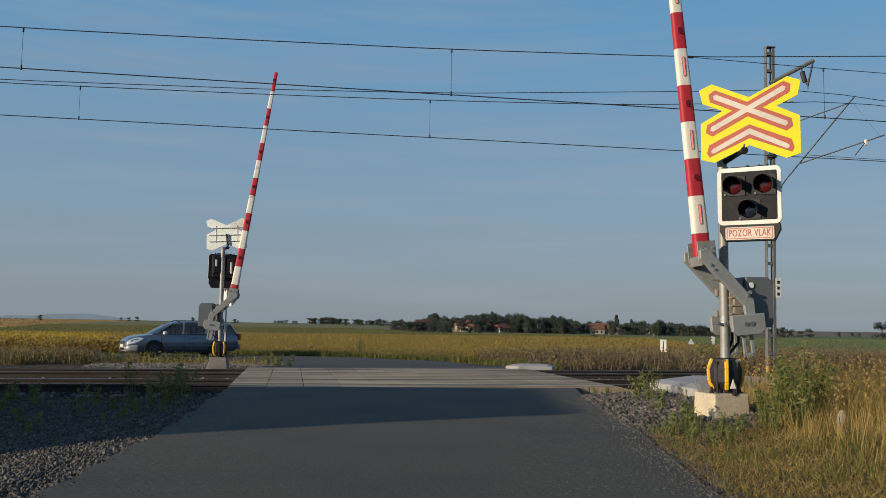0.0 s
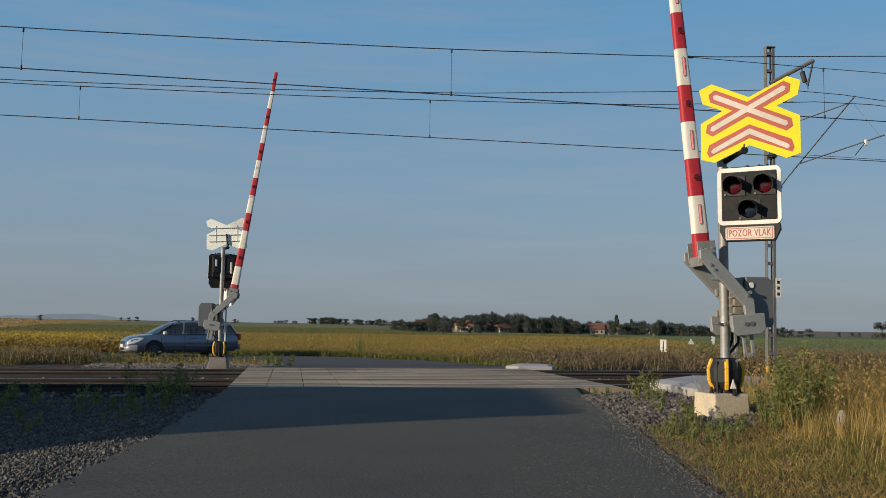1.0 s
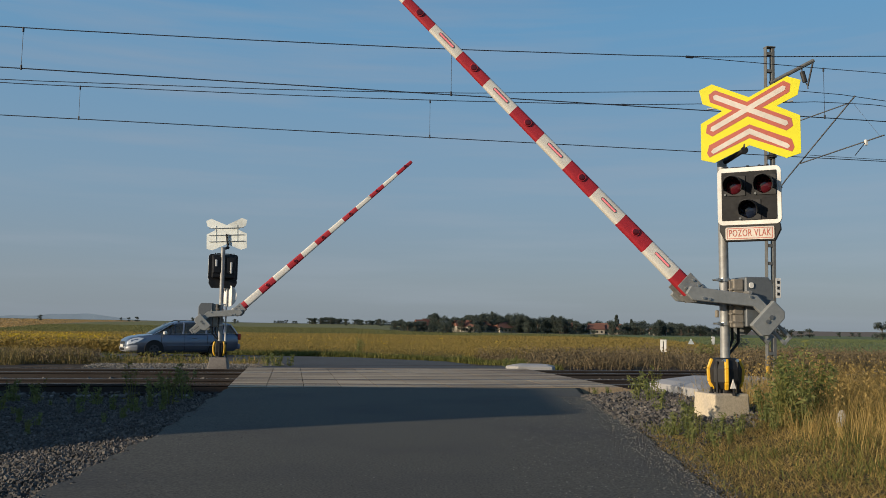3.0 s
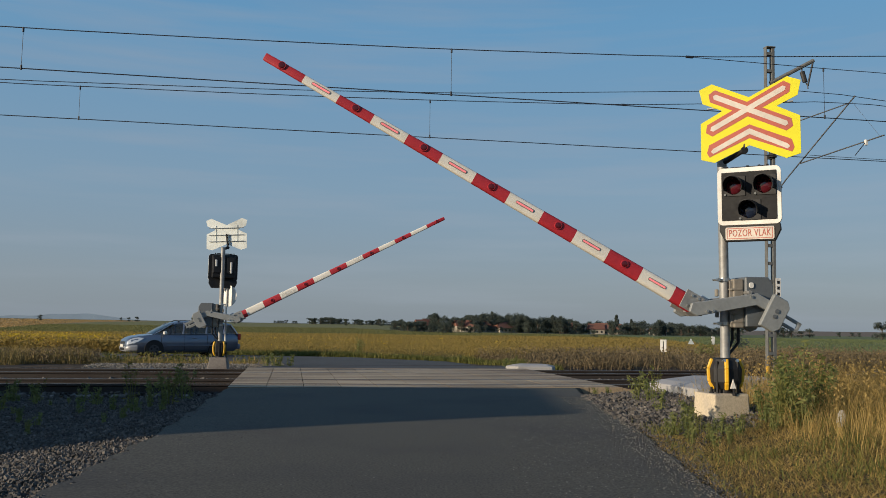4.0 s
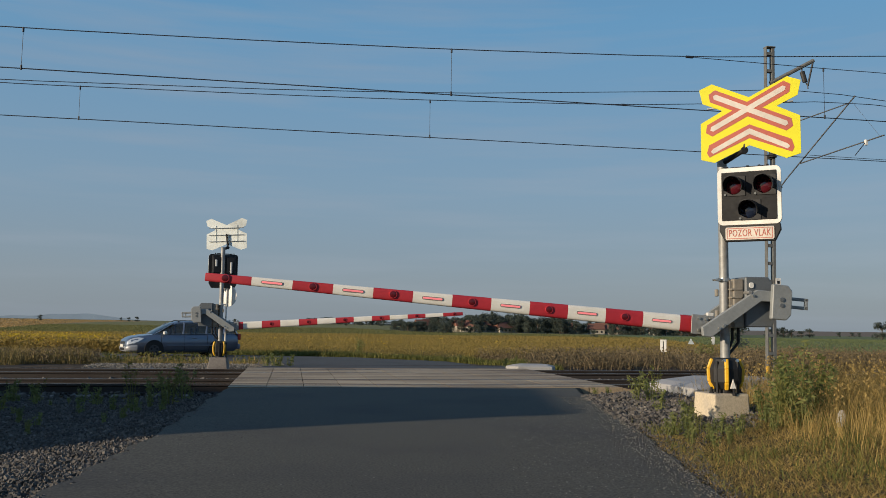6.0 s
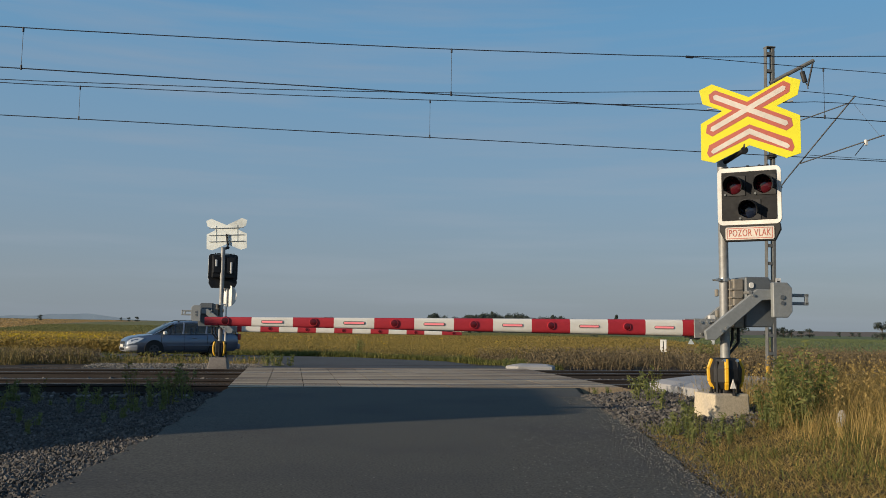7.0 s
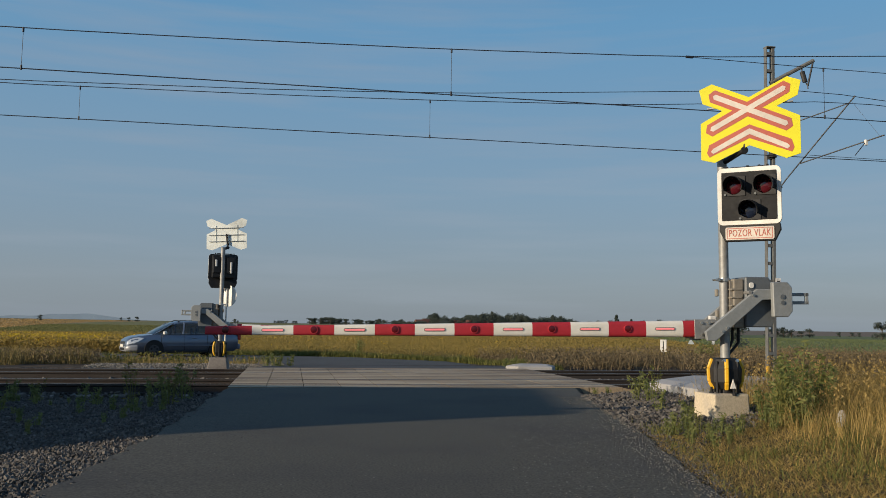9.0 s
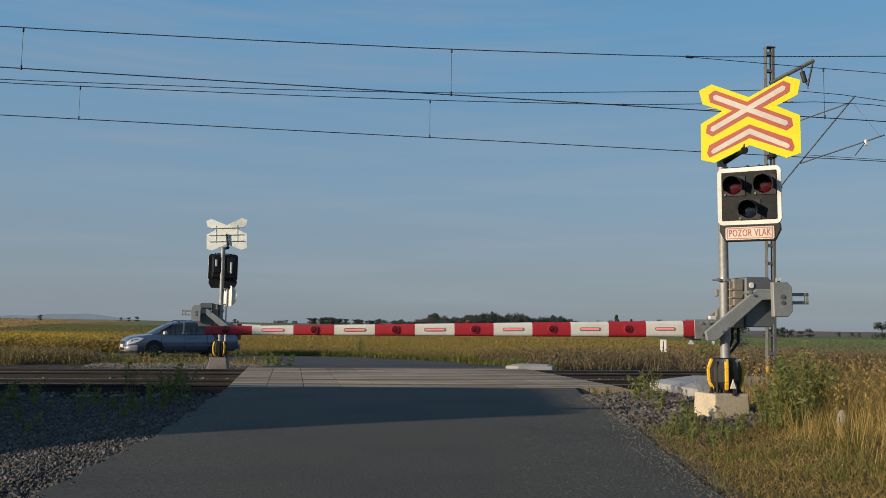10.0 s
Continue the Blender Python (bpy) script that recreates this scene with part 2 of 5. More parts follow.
def rounded(w, h, r, n=5):
    """A rectangle with round corners, as an outline."""
    out = []
    for cx, cz, a0 in ((w / 2 - r, h / 2 - r, 0), (-w / 2 + r, h / 2 - r, 90), (-w / 2 + r, -h / 2 + r, 180), (w / 2 - r, -h / 2 + r, 270)):
        for i in range(n + 1):
            a = radians(a0 + 90 * i / n)
            out.append((cx + r * math.cos(a), cz + r * math.sin(a)))
    return out


def raw(name, verts, faces, material, kind="", label="", category=""):
    me = bpy.data.meshes.new(name)
    me.from_pydata(verts, [], faces)
    me.update()
    me.materials.append(M[material])
    return tagged(new(name, me), label, category, kind=kind)


def B():
    return bmesh.new()
# ---- the lie of the land: u runs along the railway, q across it ----
SKEW = radians(10)
CS, SN = math.cos(SKEW), math.sin(SKEW)
AXES = (17.13, 21.07)                       # the two tracks' centre lines
DECK = (-1.1, 6.3, 15.6, 22.6)              # the crossing's deck: u0, u1, q0, q1
TRACK = Matrix.Rotation(SKEW, 4, "Z")       # track frame to world


def uq(x, y):
    return x * CS + y * SN, -x * SN + y * CS


def step(a, b, v):
    t = min(1.0, max(0.0, (v - a) / (b - a)))
    return t * t * (3 - 2 * t)


ROAD_L = [(-10, -2.3), (5.6, -2.62), (8.6, -2.9), (11, -3.2), (15.2, -3.8), (16, -3.85)]
ROAD_R = [(-10, 1.7), (6.2, 1.92), (9.6, 2.2), (12.5, 2.32), (15.6, 2.45), (17, 2.6)]


def edge_at(line, y):
    return float(np.interp(y, [p[0] for p in line], [p[1] for p in line]))


def land(x, y):
    """Height of the bare ground."""
    u, q = uq(x, y)
    wob = 0.03 * noise.noise(Vector((x * 0.5, y * 0.5, 0))) if abs(x) < 60 and y < 60 else 0.0
    right = x - edge_at(ROAD_R, min(max(y, -10), 17))
    left = edge_at(ROAD_L, min(max(y, -10), 16)) - x
    side = 0.13 * step(0.1, 1.6, right) - 0.10 * step(0.0, 1.5, left) + (wob if max(left, right) > 0.3 else 0)
    near = -0.04 + side
    z = near * (1 - step(13.8, 15.0, q)) - 0.22 * step(13.8, 15.0, q)
    z += 0.12 * step(23.0, 24.6, q)
    z -= 0.24 * step(25, 33, q)
    z += 0.9 * step(200, 1600, y)
    z -= 1.15 * step(90, 330, y) * (1 - step(700, 1500, y)) * step(-.12, 0, x / max(y, 1.0))     # a shallow hollow before the village
    if y > 150:
        z += 3.8 * step(170, 800, y) * (1 - step(-.10, .24, x / y)) * (.8 + .2 * math.sin(x / y * 9))     # the fields rise gently on one side
    return z


# ---- ground: one sheet to the horizon ----
def ground():
    xs = sorted({*np.round(np.arange(-14, 14.01, 0.4), 2), *[s * v for s in (-1, 1) for v in (16, 19, 23, 28, 35, 45, 60, 85, 120, 180, 280, 450, 800, 1400, 2400, 4500)]})
    ys = sorted({*np.round(np.arange(-6, 40.01, 0.4), 2), *(-4000, -1200, -300, -90, -40, -20, -12, 44, 50, 58, 70, 85, 105, 130, 165, 210, 270, 350, 450, 600, 800, 1050, 1400, 1800, 2400, 3300, 4700)})
    verts = [(x, y, land(x, y)) for y in ys for x in xs]
    w = len(xs)
    faces = [(j * w + i, j * w + i + 1, (j + 1) * w + i + 1, (j + 1) * w + i) for j in range(len(ys) - 1) for i in range(w - 1)]
    m, n, l, b = nodes_of("soil_and_fields")
    b.inputs["Roughness"].default_value, b.inputs["Specular IOR Level"].default_value = 0.95, 0.1
    M["ground"] = m
    geo = n.new("ShaderNodeNewGeometry")
    split = n.new("ShaderNodeSeparateXYZ")
    l.new(geo.outputs["Position"], split.inputs[0])
    warp = n.new("ShaderNodeTexNoise")
    warp.inputs["Scale"].default_value, warp.inputs["Detail"].default_value = 0.02, 4
    l.new(geo.outputs["Position"], warp.inputs["Vector"])
    fine = n.new("ShaderNodeTexNoise")
    fine.inputs["Scale"].default_value, fine.inputs["Detail"].default_value = 3.0, 8
    l.new(geo.outputs["Position"], fine.inputs["Vector"])

    def calc(op, a, c, d=None):
        k = n.new("ShaderNodeMath")
        k.operation = op
        for i, v in enumerate((a, c, d)):
            if v is not None:
                if isinstance(v, (int, float)):
                    k.inputs[i].default_value = v
                else:
                    l.new(v, k.inputs[i])
        return k.outputs[0]

    def above(value, a, c):
        r = n.new("ShaderNodeMapRange")
        r.inputs["From Min"].default_value, r.inputs["From Max"].default_value = a, c
        l.new(value, r.inputs["Value"])
        return r.outputs["Result"]

    def over(colour, below, mask):
        k = n.new("ShaderNodeMix")
        k.data_type = "RGBA"
        l.new(mask, k.inputs["Factor"])
        if isinstance(below, tuple):
            k.inputs["A"].default_value = (*below, 1)
        else:
            l.new(below, k.inputs["A"])
        k.inputs["B"].default_value = (*colour, 1)
        return k.outputs["Result"]

    x, y = split.outputs["X"], split.outputs["Y"]
    far = calc("MULTIPLY_ADD", warp.outputs["Fac"], 30.0, y)
    soil = over((0.17, 0.12, 0.075), (0.085, 0.072, 0.058), above(fine.outputs["Fac"], 0.45, 0.65))
    c = over((0.30, 0.225, 0.07), soil, above(far, 48, 56))                    # yellow meadow
    c = over((0.30, 0.29, 0.13), c, above(far, 128, 140))                    # green crop behind it
    c = over((0.22, 0.26, 0.12), c, calc("MULTIPLY", above(far, 60, 66), above(calc("MULTIPLY_ADD", y, -.158, x), 8.5, 11.5)))   # fresh green field
    c = over((0.50, 0.35, 0.18), c, calc("MULTIPLY", above(calc("SUBTRACT", far, calc("MULTIPLY_ADD", calc("DIVIDE", x, y), 2600.0, 1352.0)), 150, 165), above(calc("MULTIPLY", x, -1.0), 20, 30)))  # stubble
    c = over((0.24, 0.24, 0.14), c, above(far, 620, 660))
    c = over((0.30, 0.24, 0.18), c, calc("MULTIPLY", above(far, 460, 490), above(x, 150, 170)))   # ploughed slope
    shade = n.new("ShaderNodeVectorMath")
    shade.operation = "SCALE"
    l.new(c, shade.inputs[0]), l.new(above(fine.outputs["Fac"], -0.6, 1.1), shade.inputs["Scale"])
    l.new(shade.outputs["Vector"], b.inputs["Base Color"])
    relief = n.new("ShaderNodeBump")
    relief.inputs["Strength"].default_value, relief.inputs["Distance"].default_value = 0.6, 0.05
    l.new(fine.outputs["Fac"], relief.inputs["Height"]), l.new(relief.outputs["Normal"], b.inputs["Normal"])
    raw("ground", verts, faces, "ground", "structure", "earth and fields reaching to the horizon", "ground")


ground()


# ---- roads ----
def strip(name, left, right, depth, material, label, wobble=0.05, ragged=11):
    """A road between two edges, given as (along, x) or as points, with ragged rims that go down into the ground."""
    rnd = random.Random(ragged)
    k = len(left)
    verts, faces, cols = [], [], 9
    for i in range(k):
        a, b = Vector(left[i]), Vector(right[i])
        side = (b - a).normalized()
        a, b = a - side * rnd.uniform(-wobble, wobble), b + side * rnd.uniform(-wobble, wobble)
        for j in range(cols):
            t = j / (cols - 1)
            p = a.lerp(b, t)
            crown = 0.0 if depth is None else -0.012 * (2 * t - 1) ** 2
            verts.append((p.x, p.y, p.z + crown))
        verts.append((a.x - side.x * 0.12, a.y - side.y * 0.12, a.z - 0.16))
        verts.append((b.x + side.x * 0.12, b.y + side.y * 0.12, b.z - 0.16))
    w = cols + 2
    for i in range(k - 1):
        o, p = i * w, (i + 1) * w
        for j in range(cols - 1):
            faces.append((o + j, o + j + 1, p + j + 1, p + j))
        faces.append((o + cols, o, p, p + cols))
        faces.append((o + cols - 1, o + cols + 1, p + cols + 1, p + cols - 1))
    return raw(name, verts, faces, material, "structure", label, "road")


def deck_y(x, q):
    return (q + x * SN) / CS


def roads():
    left, right = [], []
    ys = np.arange(-9.5, 15.21, 0.3)
    for i, y in enumerate(ys):
        t = i / (len(ys) - 1)
        yl, yr = y, y + 1.05 * t ** 6          # the end follows the deck's slant
        left.append((edge_at(ROAD_L, yl), yl, 0.0)), right.append((edge_at(ROAD_R, yr), yr, 0.0))
    left.append((-3.62, deck_y(-3.62, DECK[2] - 0.01), 0.0)), right.append((2.6, deck_y(2.6, DECK[2] - 0.01), 0.0))
    strip("road", left, right, 0.1, "asphalt", "worn dark grey asphalt lane with loose chippings")
    # behind the railway the lane bends away beside the fields
    inner = [(-4.9, 22.05), (-4.9, 24.5), (-5.4, 27.0), (-7.0, 30.4), (-10.0, 32.6), (-14.0, 33.6), (-22, 32.6), (-45, 28.5)]
    outer = [(1.85, 23.25), (2.3, 26.0), (2.0, 30.0), (0.2, 35.0), (-4.0, 38.4), (-12.0, 39.6), (-22, 38.2), (-45, 34.1)]

    def dense(points):
        out = []
        for a, b in zip(points, points[1:]):
            for i in range(6):
                p = Vector(a).lerp(Vector(b), i / 6)
                u, q = uq(p.x, p.y)
                out.append((p.x, p.y, -0.01 - 0.29 * step(22.8, 32, q)))
        return out
    strip("road", dense(inner), dense(outer), 0.1, "far_asphalt", "grey asphalt lane bending away beyond the tracks", 0.04, 5)


roads()


# ---- railway ----
def rail_bm(u0, u1, q):
    """A flat-bottomed rail, its head level with the deck."""
    prof = [(-0.075, -0.172), (0.075, -0.172), (0.075, -0.160), (0.012, -0.142), (0.010, -0.050), (0.036, -0.036), (0.036, -0.002),
            (-0.036, -0.002), (-0.036, -0.036), (-0.010, -0.050), (-0.012, -0.142), (-0.075, -0.160)]
    bm = B()
    ends = [[bm.verts.new(TRACK @ Vector((u, q + a, z))) for a, z in prof] for u in (u0, u1)]
    k = len(prof)
    for i in range(k):
        bm.faces.new((ends[0][i], ends[0][(i + 1) % k], ends[1][(i + 1) % k], ends[1][i]))
    bm.faces.new(ends[0][::-1]), bm.faces.new(ends[1])
    bmesh.ops.recalc_face_normals(bm, faces=bm.faces)
    return bm


def railway():
    sl = B()
    box(sl, (0, 0, 0), (0.26, 2.5, 0.2), 0.02)
    sleeper_mesh = bpy.data.meshes.new("sleeper")
    sl.to_mesh(sleeper_mesh)
    sl.free()
    sleeper_mesh.materials.append(M["sleeper"])
    for a, qc in enumerate(AXES):
        t = thing("railway_track", Matrix(), "rusty railway track on concrete sleepers in dark ballast", "railway track", "parallel railway tracks", "structure")
        for s in (-0.7525, 0.7525):
            r = part("rail", rail_bm(-90, 160, qc + s), "rail", t, "rusty steel rail with worn head")
            hd = B()
            box(hd, TRACK @ Vector((35, qc + s, 0.0005)), (250, 0.052, 0.003), 0, None)
            bmesh.ops.rotate(hd, verts=hd.verts, cent=TRACK @ Vector((35, qc + s, 0.0005)), matrix=TRACK.to_3x3())
            part("running_face", hd, "rail_head", r, "polished running band")
        for i in range(-42, 60):
            u = i * 0.6
            if DECK[0] - 0.1 < u < DECK[1] + 0.1:
                continue
            o = new("sleeper", sleeper_mesh)
            o.matrix_basis = TRACK @ pose(u, qc, -0.275)
            o.parent = t


railway()
# ---- level crossing barriers ----
PIVOT = Vector((0.21, 0, 1.46))
SIGN = [(0, .27), (.46, .47), (.62, .41), (.58, .24), (.33, .135), (.605, .0), (.605, -.435), (.435, -.48), (0, -.30)]


def band(bm, a, b, w, y0, y1, m, tip=0.5):
    """A bar with pointed ends from a to b in the plane of the sign."""
    a, b = Vector(a), Vector(b)
    d = (b - a).normalized()
    nrm = Vector((-d.y, d.x)) * w / 2
    e = d * w * tip
    pts = [a, a + e + nrm, b - e + nrm, b, b - e - nrm, a + e - nrm]
    return plate(bm, [(p.x, p.y) for p in pts], y0, y1, m)


def cross_sign(unit, m):
    bm = B()
    out = SIGN + [(-x, z) for x, z in SIGN[-2:0:-1]]
    plate(bm, out, 0.0, 0.005, m)
    board = part("cross_sign", bm, "sign_back", unit, "yellow crossbuck warning board for several tracks, grey back")
    bm = B()
    plate(bm, [(x * 0.998, z * 0.998) for x, z in out], -0.004, -0.0005, m)
    part("sign_face", bm, "sign_yellow", board, "yellow face")
    arms = [((-.50, .345), (.52, -.115)), ((.50, .375), (-.54, -.115))]
    for i, (a, b) in enumerate(arms):
        part("red_band", band(B(), a, b, .155, -0.0065 - 0.0004 * i, -0.0045, m, 0.35), "sign_red", board)
        part("white_band", band(B(), Vector(a).lerp(Vector(b), .055), Vector(b).lerp(Vector(a), .055), .062, -0.0095 - 0.0004 * i, -0.0075, m, 0.4), "sign_white", board)
    for w, y, matl, nm, k in ((.15, -.0065, "sign_red", "red_chevron", 0), (.062, -.0095, "sign_white", "white_chevron", .05)):
        h = w / 2 * 1.08
        pts = [(0, -.135 + h), (.50 - k, -.345 + h), (.53 - k, -.36 + k * .3), (.50 - k, -.345 - h + w * .1), (0, -.135 - h), (-.50 + k, -.345 - h + w * .1), (-.53 + k, -.36 + k * .3), (-.50 + k, -.345 + h)]
        part(nm, plate(B(), pts, y, y + 0.002, m), matl, board)
    for z in (.18, -.03, -.22):
        bm = B()
        box(bm, (0, 0.03, z), (1.05, 0.03, 0.014), 0.003, m)
        part("mounting_rail", bm, "bolt", board, "thin steel mounting rail")
    for x in (-.32, .32):
        bm = B()
        box(bm, (x, 0.018, 0), (0.014, 0.010, 0.52), 0.002, m)
        part("stiffener", bm, "sign_back", board)


def signal_head(unit, m):
    bm = B()
    plate(bm, rounded(.77, .71, .07), 0.0, 0.014, m, 0.004)
    head = part("signal_head", bm, "rim", unit, "three-lamp crossing signal in white-rimmed black board")
    bm = B()
    plate(bm, rounded(.765, .705, .07), 0.0145, 0.05, m)
    part("back_plate", bm, "black", head, "black back of the board")
    bm = B()
    plate(bm, rounded(.665, .60, .01), -0.006, 0.0, m)
    part("backing_board", bm, "lamp_dark", head, "matt black backing")
    bm = B()
    plate(bm, [(-.36, -.34), (.36, -.34), (.37, -.42), (.30, -.555), (-.30, -.555), (-.37, -.42)], 0.012, 0.10, m, 0.006)
    part("lower_housing", bm, "black", head, "tapered black lower housing")
    bm = B()
    box(bm, (0, 0.14, 0.02), (.60, .18, .60), 0.02, m)
    for x in (-.17, .17):
        box(bm, (x, 0.25, 0.05), (.22, .06, .42), 0.015, m)
    part("rear_housing", bm, "black", head, "black rear lamp case")
    part("rear_label", box(B(), (-.18, 0.27, -.02), (.05, .10, .30), 0.01, m), "rim", head, "white label on the case")
    part("rear_label", box(B(), (.21, 0.285, .1), (.05, .02, .18), 0.006, m), "rim", head, "white label on the case")
    bm = B()
    for x in (-.27, -.02, .12, .22):
        rod(bm, m @ Vector((x, .06, .36)), m @ Vector((x, .06, .385)), .016, n=8)
    box(bm, (-.02, .08, .365), (.42, .06, .02), 0.006, m)
    part("top_bracket", bm, "black", head)
    for x, z, lens in ((-.18, .135, "lens_red"), (.185, .135, "lens_red"), (0.0, -.165, "lens_dark")):
        bm = B()
        box(bm, (x + .015, -0.012, z - .01), (.255, .012, .25), 0.004, m)
        part("lamp_plate", bm, "black", head)
        bm = B()
        bmesh.ops.create_uvsphere(bm, u_segments=20, v_segments=10, radius=.105, matrix=m @ Matrix.Translation((x, -.012, z - .012)) @ Matrix.Diagonal((1, .35, 1, 1)))
        part("lens", bm, lens, head, "dark red glass lens" if lens == "lens_red" else "dark bluish unlit glass lens", True)
        # hood: the upper two thirds of a tube that reaches forward
        bm = B()
        rings = []
        for y, r, lift in ((-.02, .125, 0), (-.25, .118, -.02)):
            for rr in (r, r - .008):
                rings.append([bm.verts.new(m @ Vector((x - rr * math.cos(radians(a)), y * (0.55 + 0.45 * math.sin(radians(max(8, min(172, a))))), z - .012 + lift + rr * math.sin(radians(a))))) for a in range(-24, 205, 12)])
        o0, i0, o1, i1 = rings
        for k in range(len(o0) - 1):
            for p, q in ((o0, o1), (i1, i0), (o1, i1), (i0, o0)):
                bm.faces.new((p[k], p[k + 1], q[k + 1], q[k]))
        for k in (0, len(o0) - 1):
            bm.faces.new((o0[k], o1[k], i1[k], i0[k]))
        bmesh.ops.recalc_face_normals(bm, faces=bm.faces)
        part("hood", bm, "black", head, "black sun hood", True)
        bm = B()
        rod(bm, m @ Vector((x - .105, -.02, z - .115)), m @ Vector((x - .105, -.034, z - .115)), .014, n=10)
        part("plug", bm, "housing", head)
    # plate with the train warning
    bm = B()
    plate(bm, rounded(.585, .155, .015, 3), -0.004, 0.010, m @ Matrix.Translation((0, 0, -.46)))
    pl = part("text_plate", bm, "sign_white", head, "white plate with red words")
    bm = B()
    for cx, cz, sx, sz in ((0, .062, .55, .007), (0, -.062, .55, .007), (-.272, 0, .007, .118), (.272, 0, .007, .118)):
        box(bm, (cx, -.0055, -.46 + cz), (sx, .002, sz), 0, m)
    part("plate_border", bm, "sign_red", pl)
    curve = bpy.data.curves.new("words", "FONT")
    curve.body, curve.align_x, curve.align_y, curve.size, curve.extrude = "POZOR VLAK", "CENTER", "CENTER", 0.122, 0.0012
    curve.space_character = 1.12
    tmp = bpy.data.objects.new("words", curve)
    me = bpy.data.meshes.new_from_object(tmp)
    bpy.data.objects.remove(tmp)
    me.materials.append(M["sign_red"])
    wide = max(v.co.x for v in me.vertices) - min(v.co.x for v in me.vertices)
    me.transform(m @ pose(0, -.0065, -.46, 90, 0, 0) @ Matrix.Diagonal((.50 / wide, 1, 1, 1)))
    w = new("words", me)
    w.parent = pl
    tagged(w, "red capital letters")


def boom(unit, stripe):
    """The swinging arm with its striped boom, drawn closed; its origin is the pivot."""
    move = Matrix.Translation(-PIVOT)
    bm = B()
    arms = []
    for y in (-.235, .235):
        b2 = B()
        t = .028 if y < 0 else .028
        plate(b2, [(-.35, .88), (-.24, .875), (.36, 1.365), (.55, 1.375), (.55, 1.50), (.30, 1.50), (-.37, .985)], y - t, y + t, move, .008)
        arms.append((y, b2))
    y, b2 = arms[0]
    arm = part("swing_arm", b2, "arm", unit, "grey cranked steel arm carrying the striped boom and its counterweight")
    arm.matrix_basis = Matrix.Translation(PIVOT)
    y, b2 = arms[1]
    part("rear_arm", b2, "arm", arm)
    for y in (-.235, .235):
        sg = -1 if y < 0 else 1
        b2 = B()
        out = [(.47, 1.16), (.66, 1.16), (.72, 1.23), (.72, 1.52), (.66, 1.585), (.47, 1.585)]
        plate(b2, out, y - .035 + sg * .05, y + .035 + sg * .05, move, .01)
        cw = part("counterweight", b2, "arm", arm, "grey counterweight block")
        b2 = B()
        for z in (1.435, 1.335):
            box(b2, (.77, y - sg * .02, z), (.42, .03, .04), .006, move)
        box(b2, (.955, y - sg * .02, 1.385), (.04, .03, .14), .006, move)
        part("slotted_bar", b2, "arm", cw)
        for z, r in ((1.405, .028), (1.335, .024)):
            part("boss", rod(B(), move @ Vector((.585, y + sg * .085, z)), move @ Vector((.585, y + sg * .097, z)), r, n=14), "housing", cw)
        b2 = B()
        plate(b2, [(-.46, .90), (-.20, .90), (-.12, 1.03), (-.20, 1.135), (-.46, 1.135)], y * .62 - .006, y * .62 + .006, move, .003)
        br = part("boom_bracket", b2, "galv", arm, "bolted grey steel bracket plate")
        for x, z in ((-.37, .95), (-.37, 1.09), (-.28, .95), (-.28, 1.09), (-.16, .99), (-.10, 1.03), (.25, 1.42)):
            b2 = B()
            rod(b2, move @ Vector((x, y + sg * .022, z)) if x > -.2 else move @ Vector((x, y * .62, z)), move @ Vector((x, y + sg * .045, z)) if x > -.2 else move @ Vector((x, y * .62 + sg * .022, z)), .016, n=8)
            part("bolt", b2, "bolt", br)
    b2 = B()
    box(b2, (-.22, 0, .935), (.12, .36, .03), .005, move), box(b2, (-.20, 0, 1.10), (.10, .36, .02), .005, move)
    part("cross_bar", b2, "galv", arm)
    part("pivot_shaft", rod(B(), move @ Vector((.21, -.268, 1.46)), move @ Vector((.21, .268, 1.46)), .022), "galv", arm)
    b2 = B()
    box(b2, (-.19, -.05, 1.15), (.085, .06, .055), .01, move)
    part("terminal_box", b2, "rim", arm, "small pale terminal box")
    # the boom: red and white sleeves, tapering to the tip
    edges = [-.28, -.566] + [-.566 - stripe * k for k in range(1, 12)] + [-.566 - stripe * 12.1]
    DEEP = .62

    def radius(x):
        return .104 + (.047 - .104) * (-x - .28) / 6.07
    for i, (a, b) in enumerate(zip(edges, edges[1:])):
        b2 = B()
        ends = [(a, 1.0), (b, 1.0)] + ([(b - .010, .9)] if i == len(edges) - 2 else [])
        rings = []
        for x, k in ends:
            ring = []
            for j in range(28):
                t = 2 * math.pi * j / 28
                ring.append(b2.verts.new(move @ Vector((x, DEEP * k * radius(x) * abs(math.cos(t)) ** .55 * math.copysign(1, math.cos(t)), 1.02 + k * radius(x) * abs(math.sin(t)) ** .55 * math.copysign(1, math.sin(t))))))
            rings.append(ring)
        for ra, rb in zip(rings, rings[1:]):
            for j in range(28):
                b2.faces.new((ra[j], ra[(j + 1) % 28], rb[(j + 1) % 28], rb[j]))
        b2.faces.new(rings[0]), b2.faces.new(rings[-1][::-1])
        bmesh.ops.recalc_face_normals(b2, faces=b2.faces)
        colour = "red" if i % 2 == 0 else "white"
        sleeve = part("boom_sleeve", b2, colour, arm, f"glossy {colour} boom sleeve", True)
        for p in sleeve.data.polygons:
            p.use_smooth = len(p.vertices) == 4
        c, r = (a + b) / 2, DEEP * radius((a + b) / 2)
        if i == len(edges) - 2:
            c = b + .22
        if i == 0:
            continue
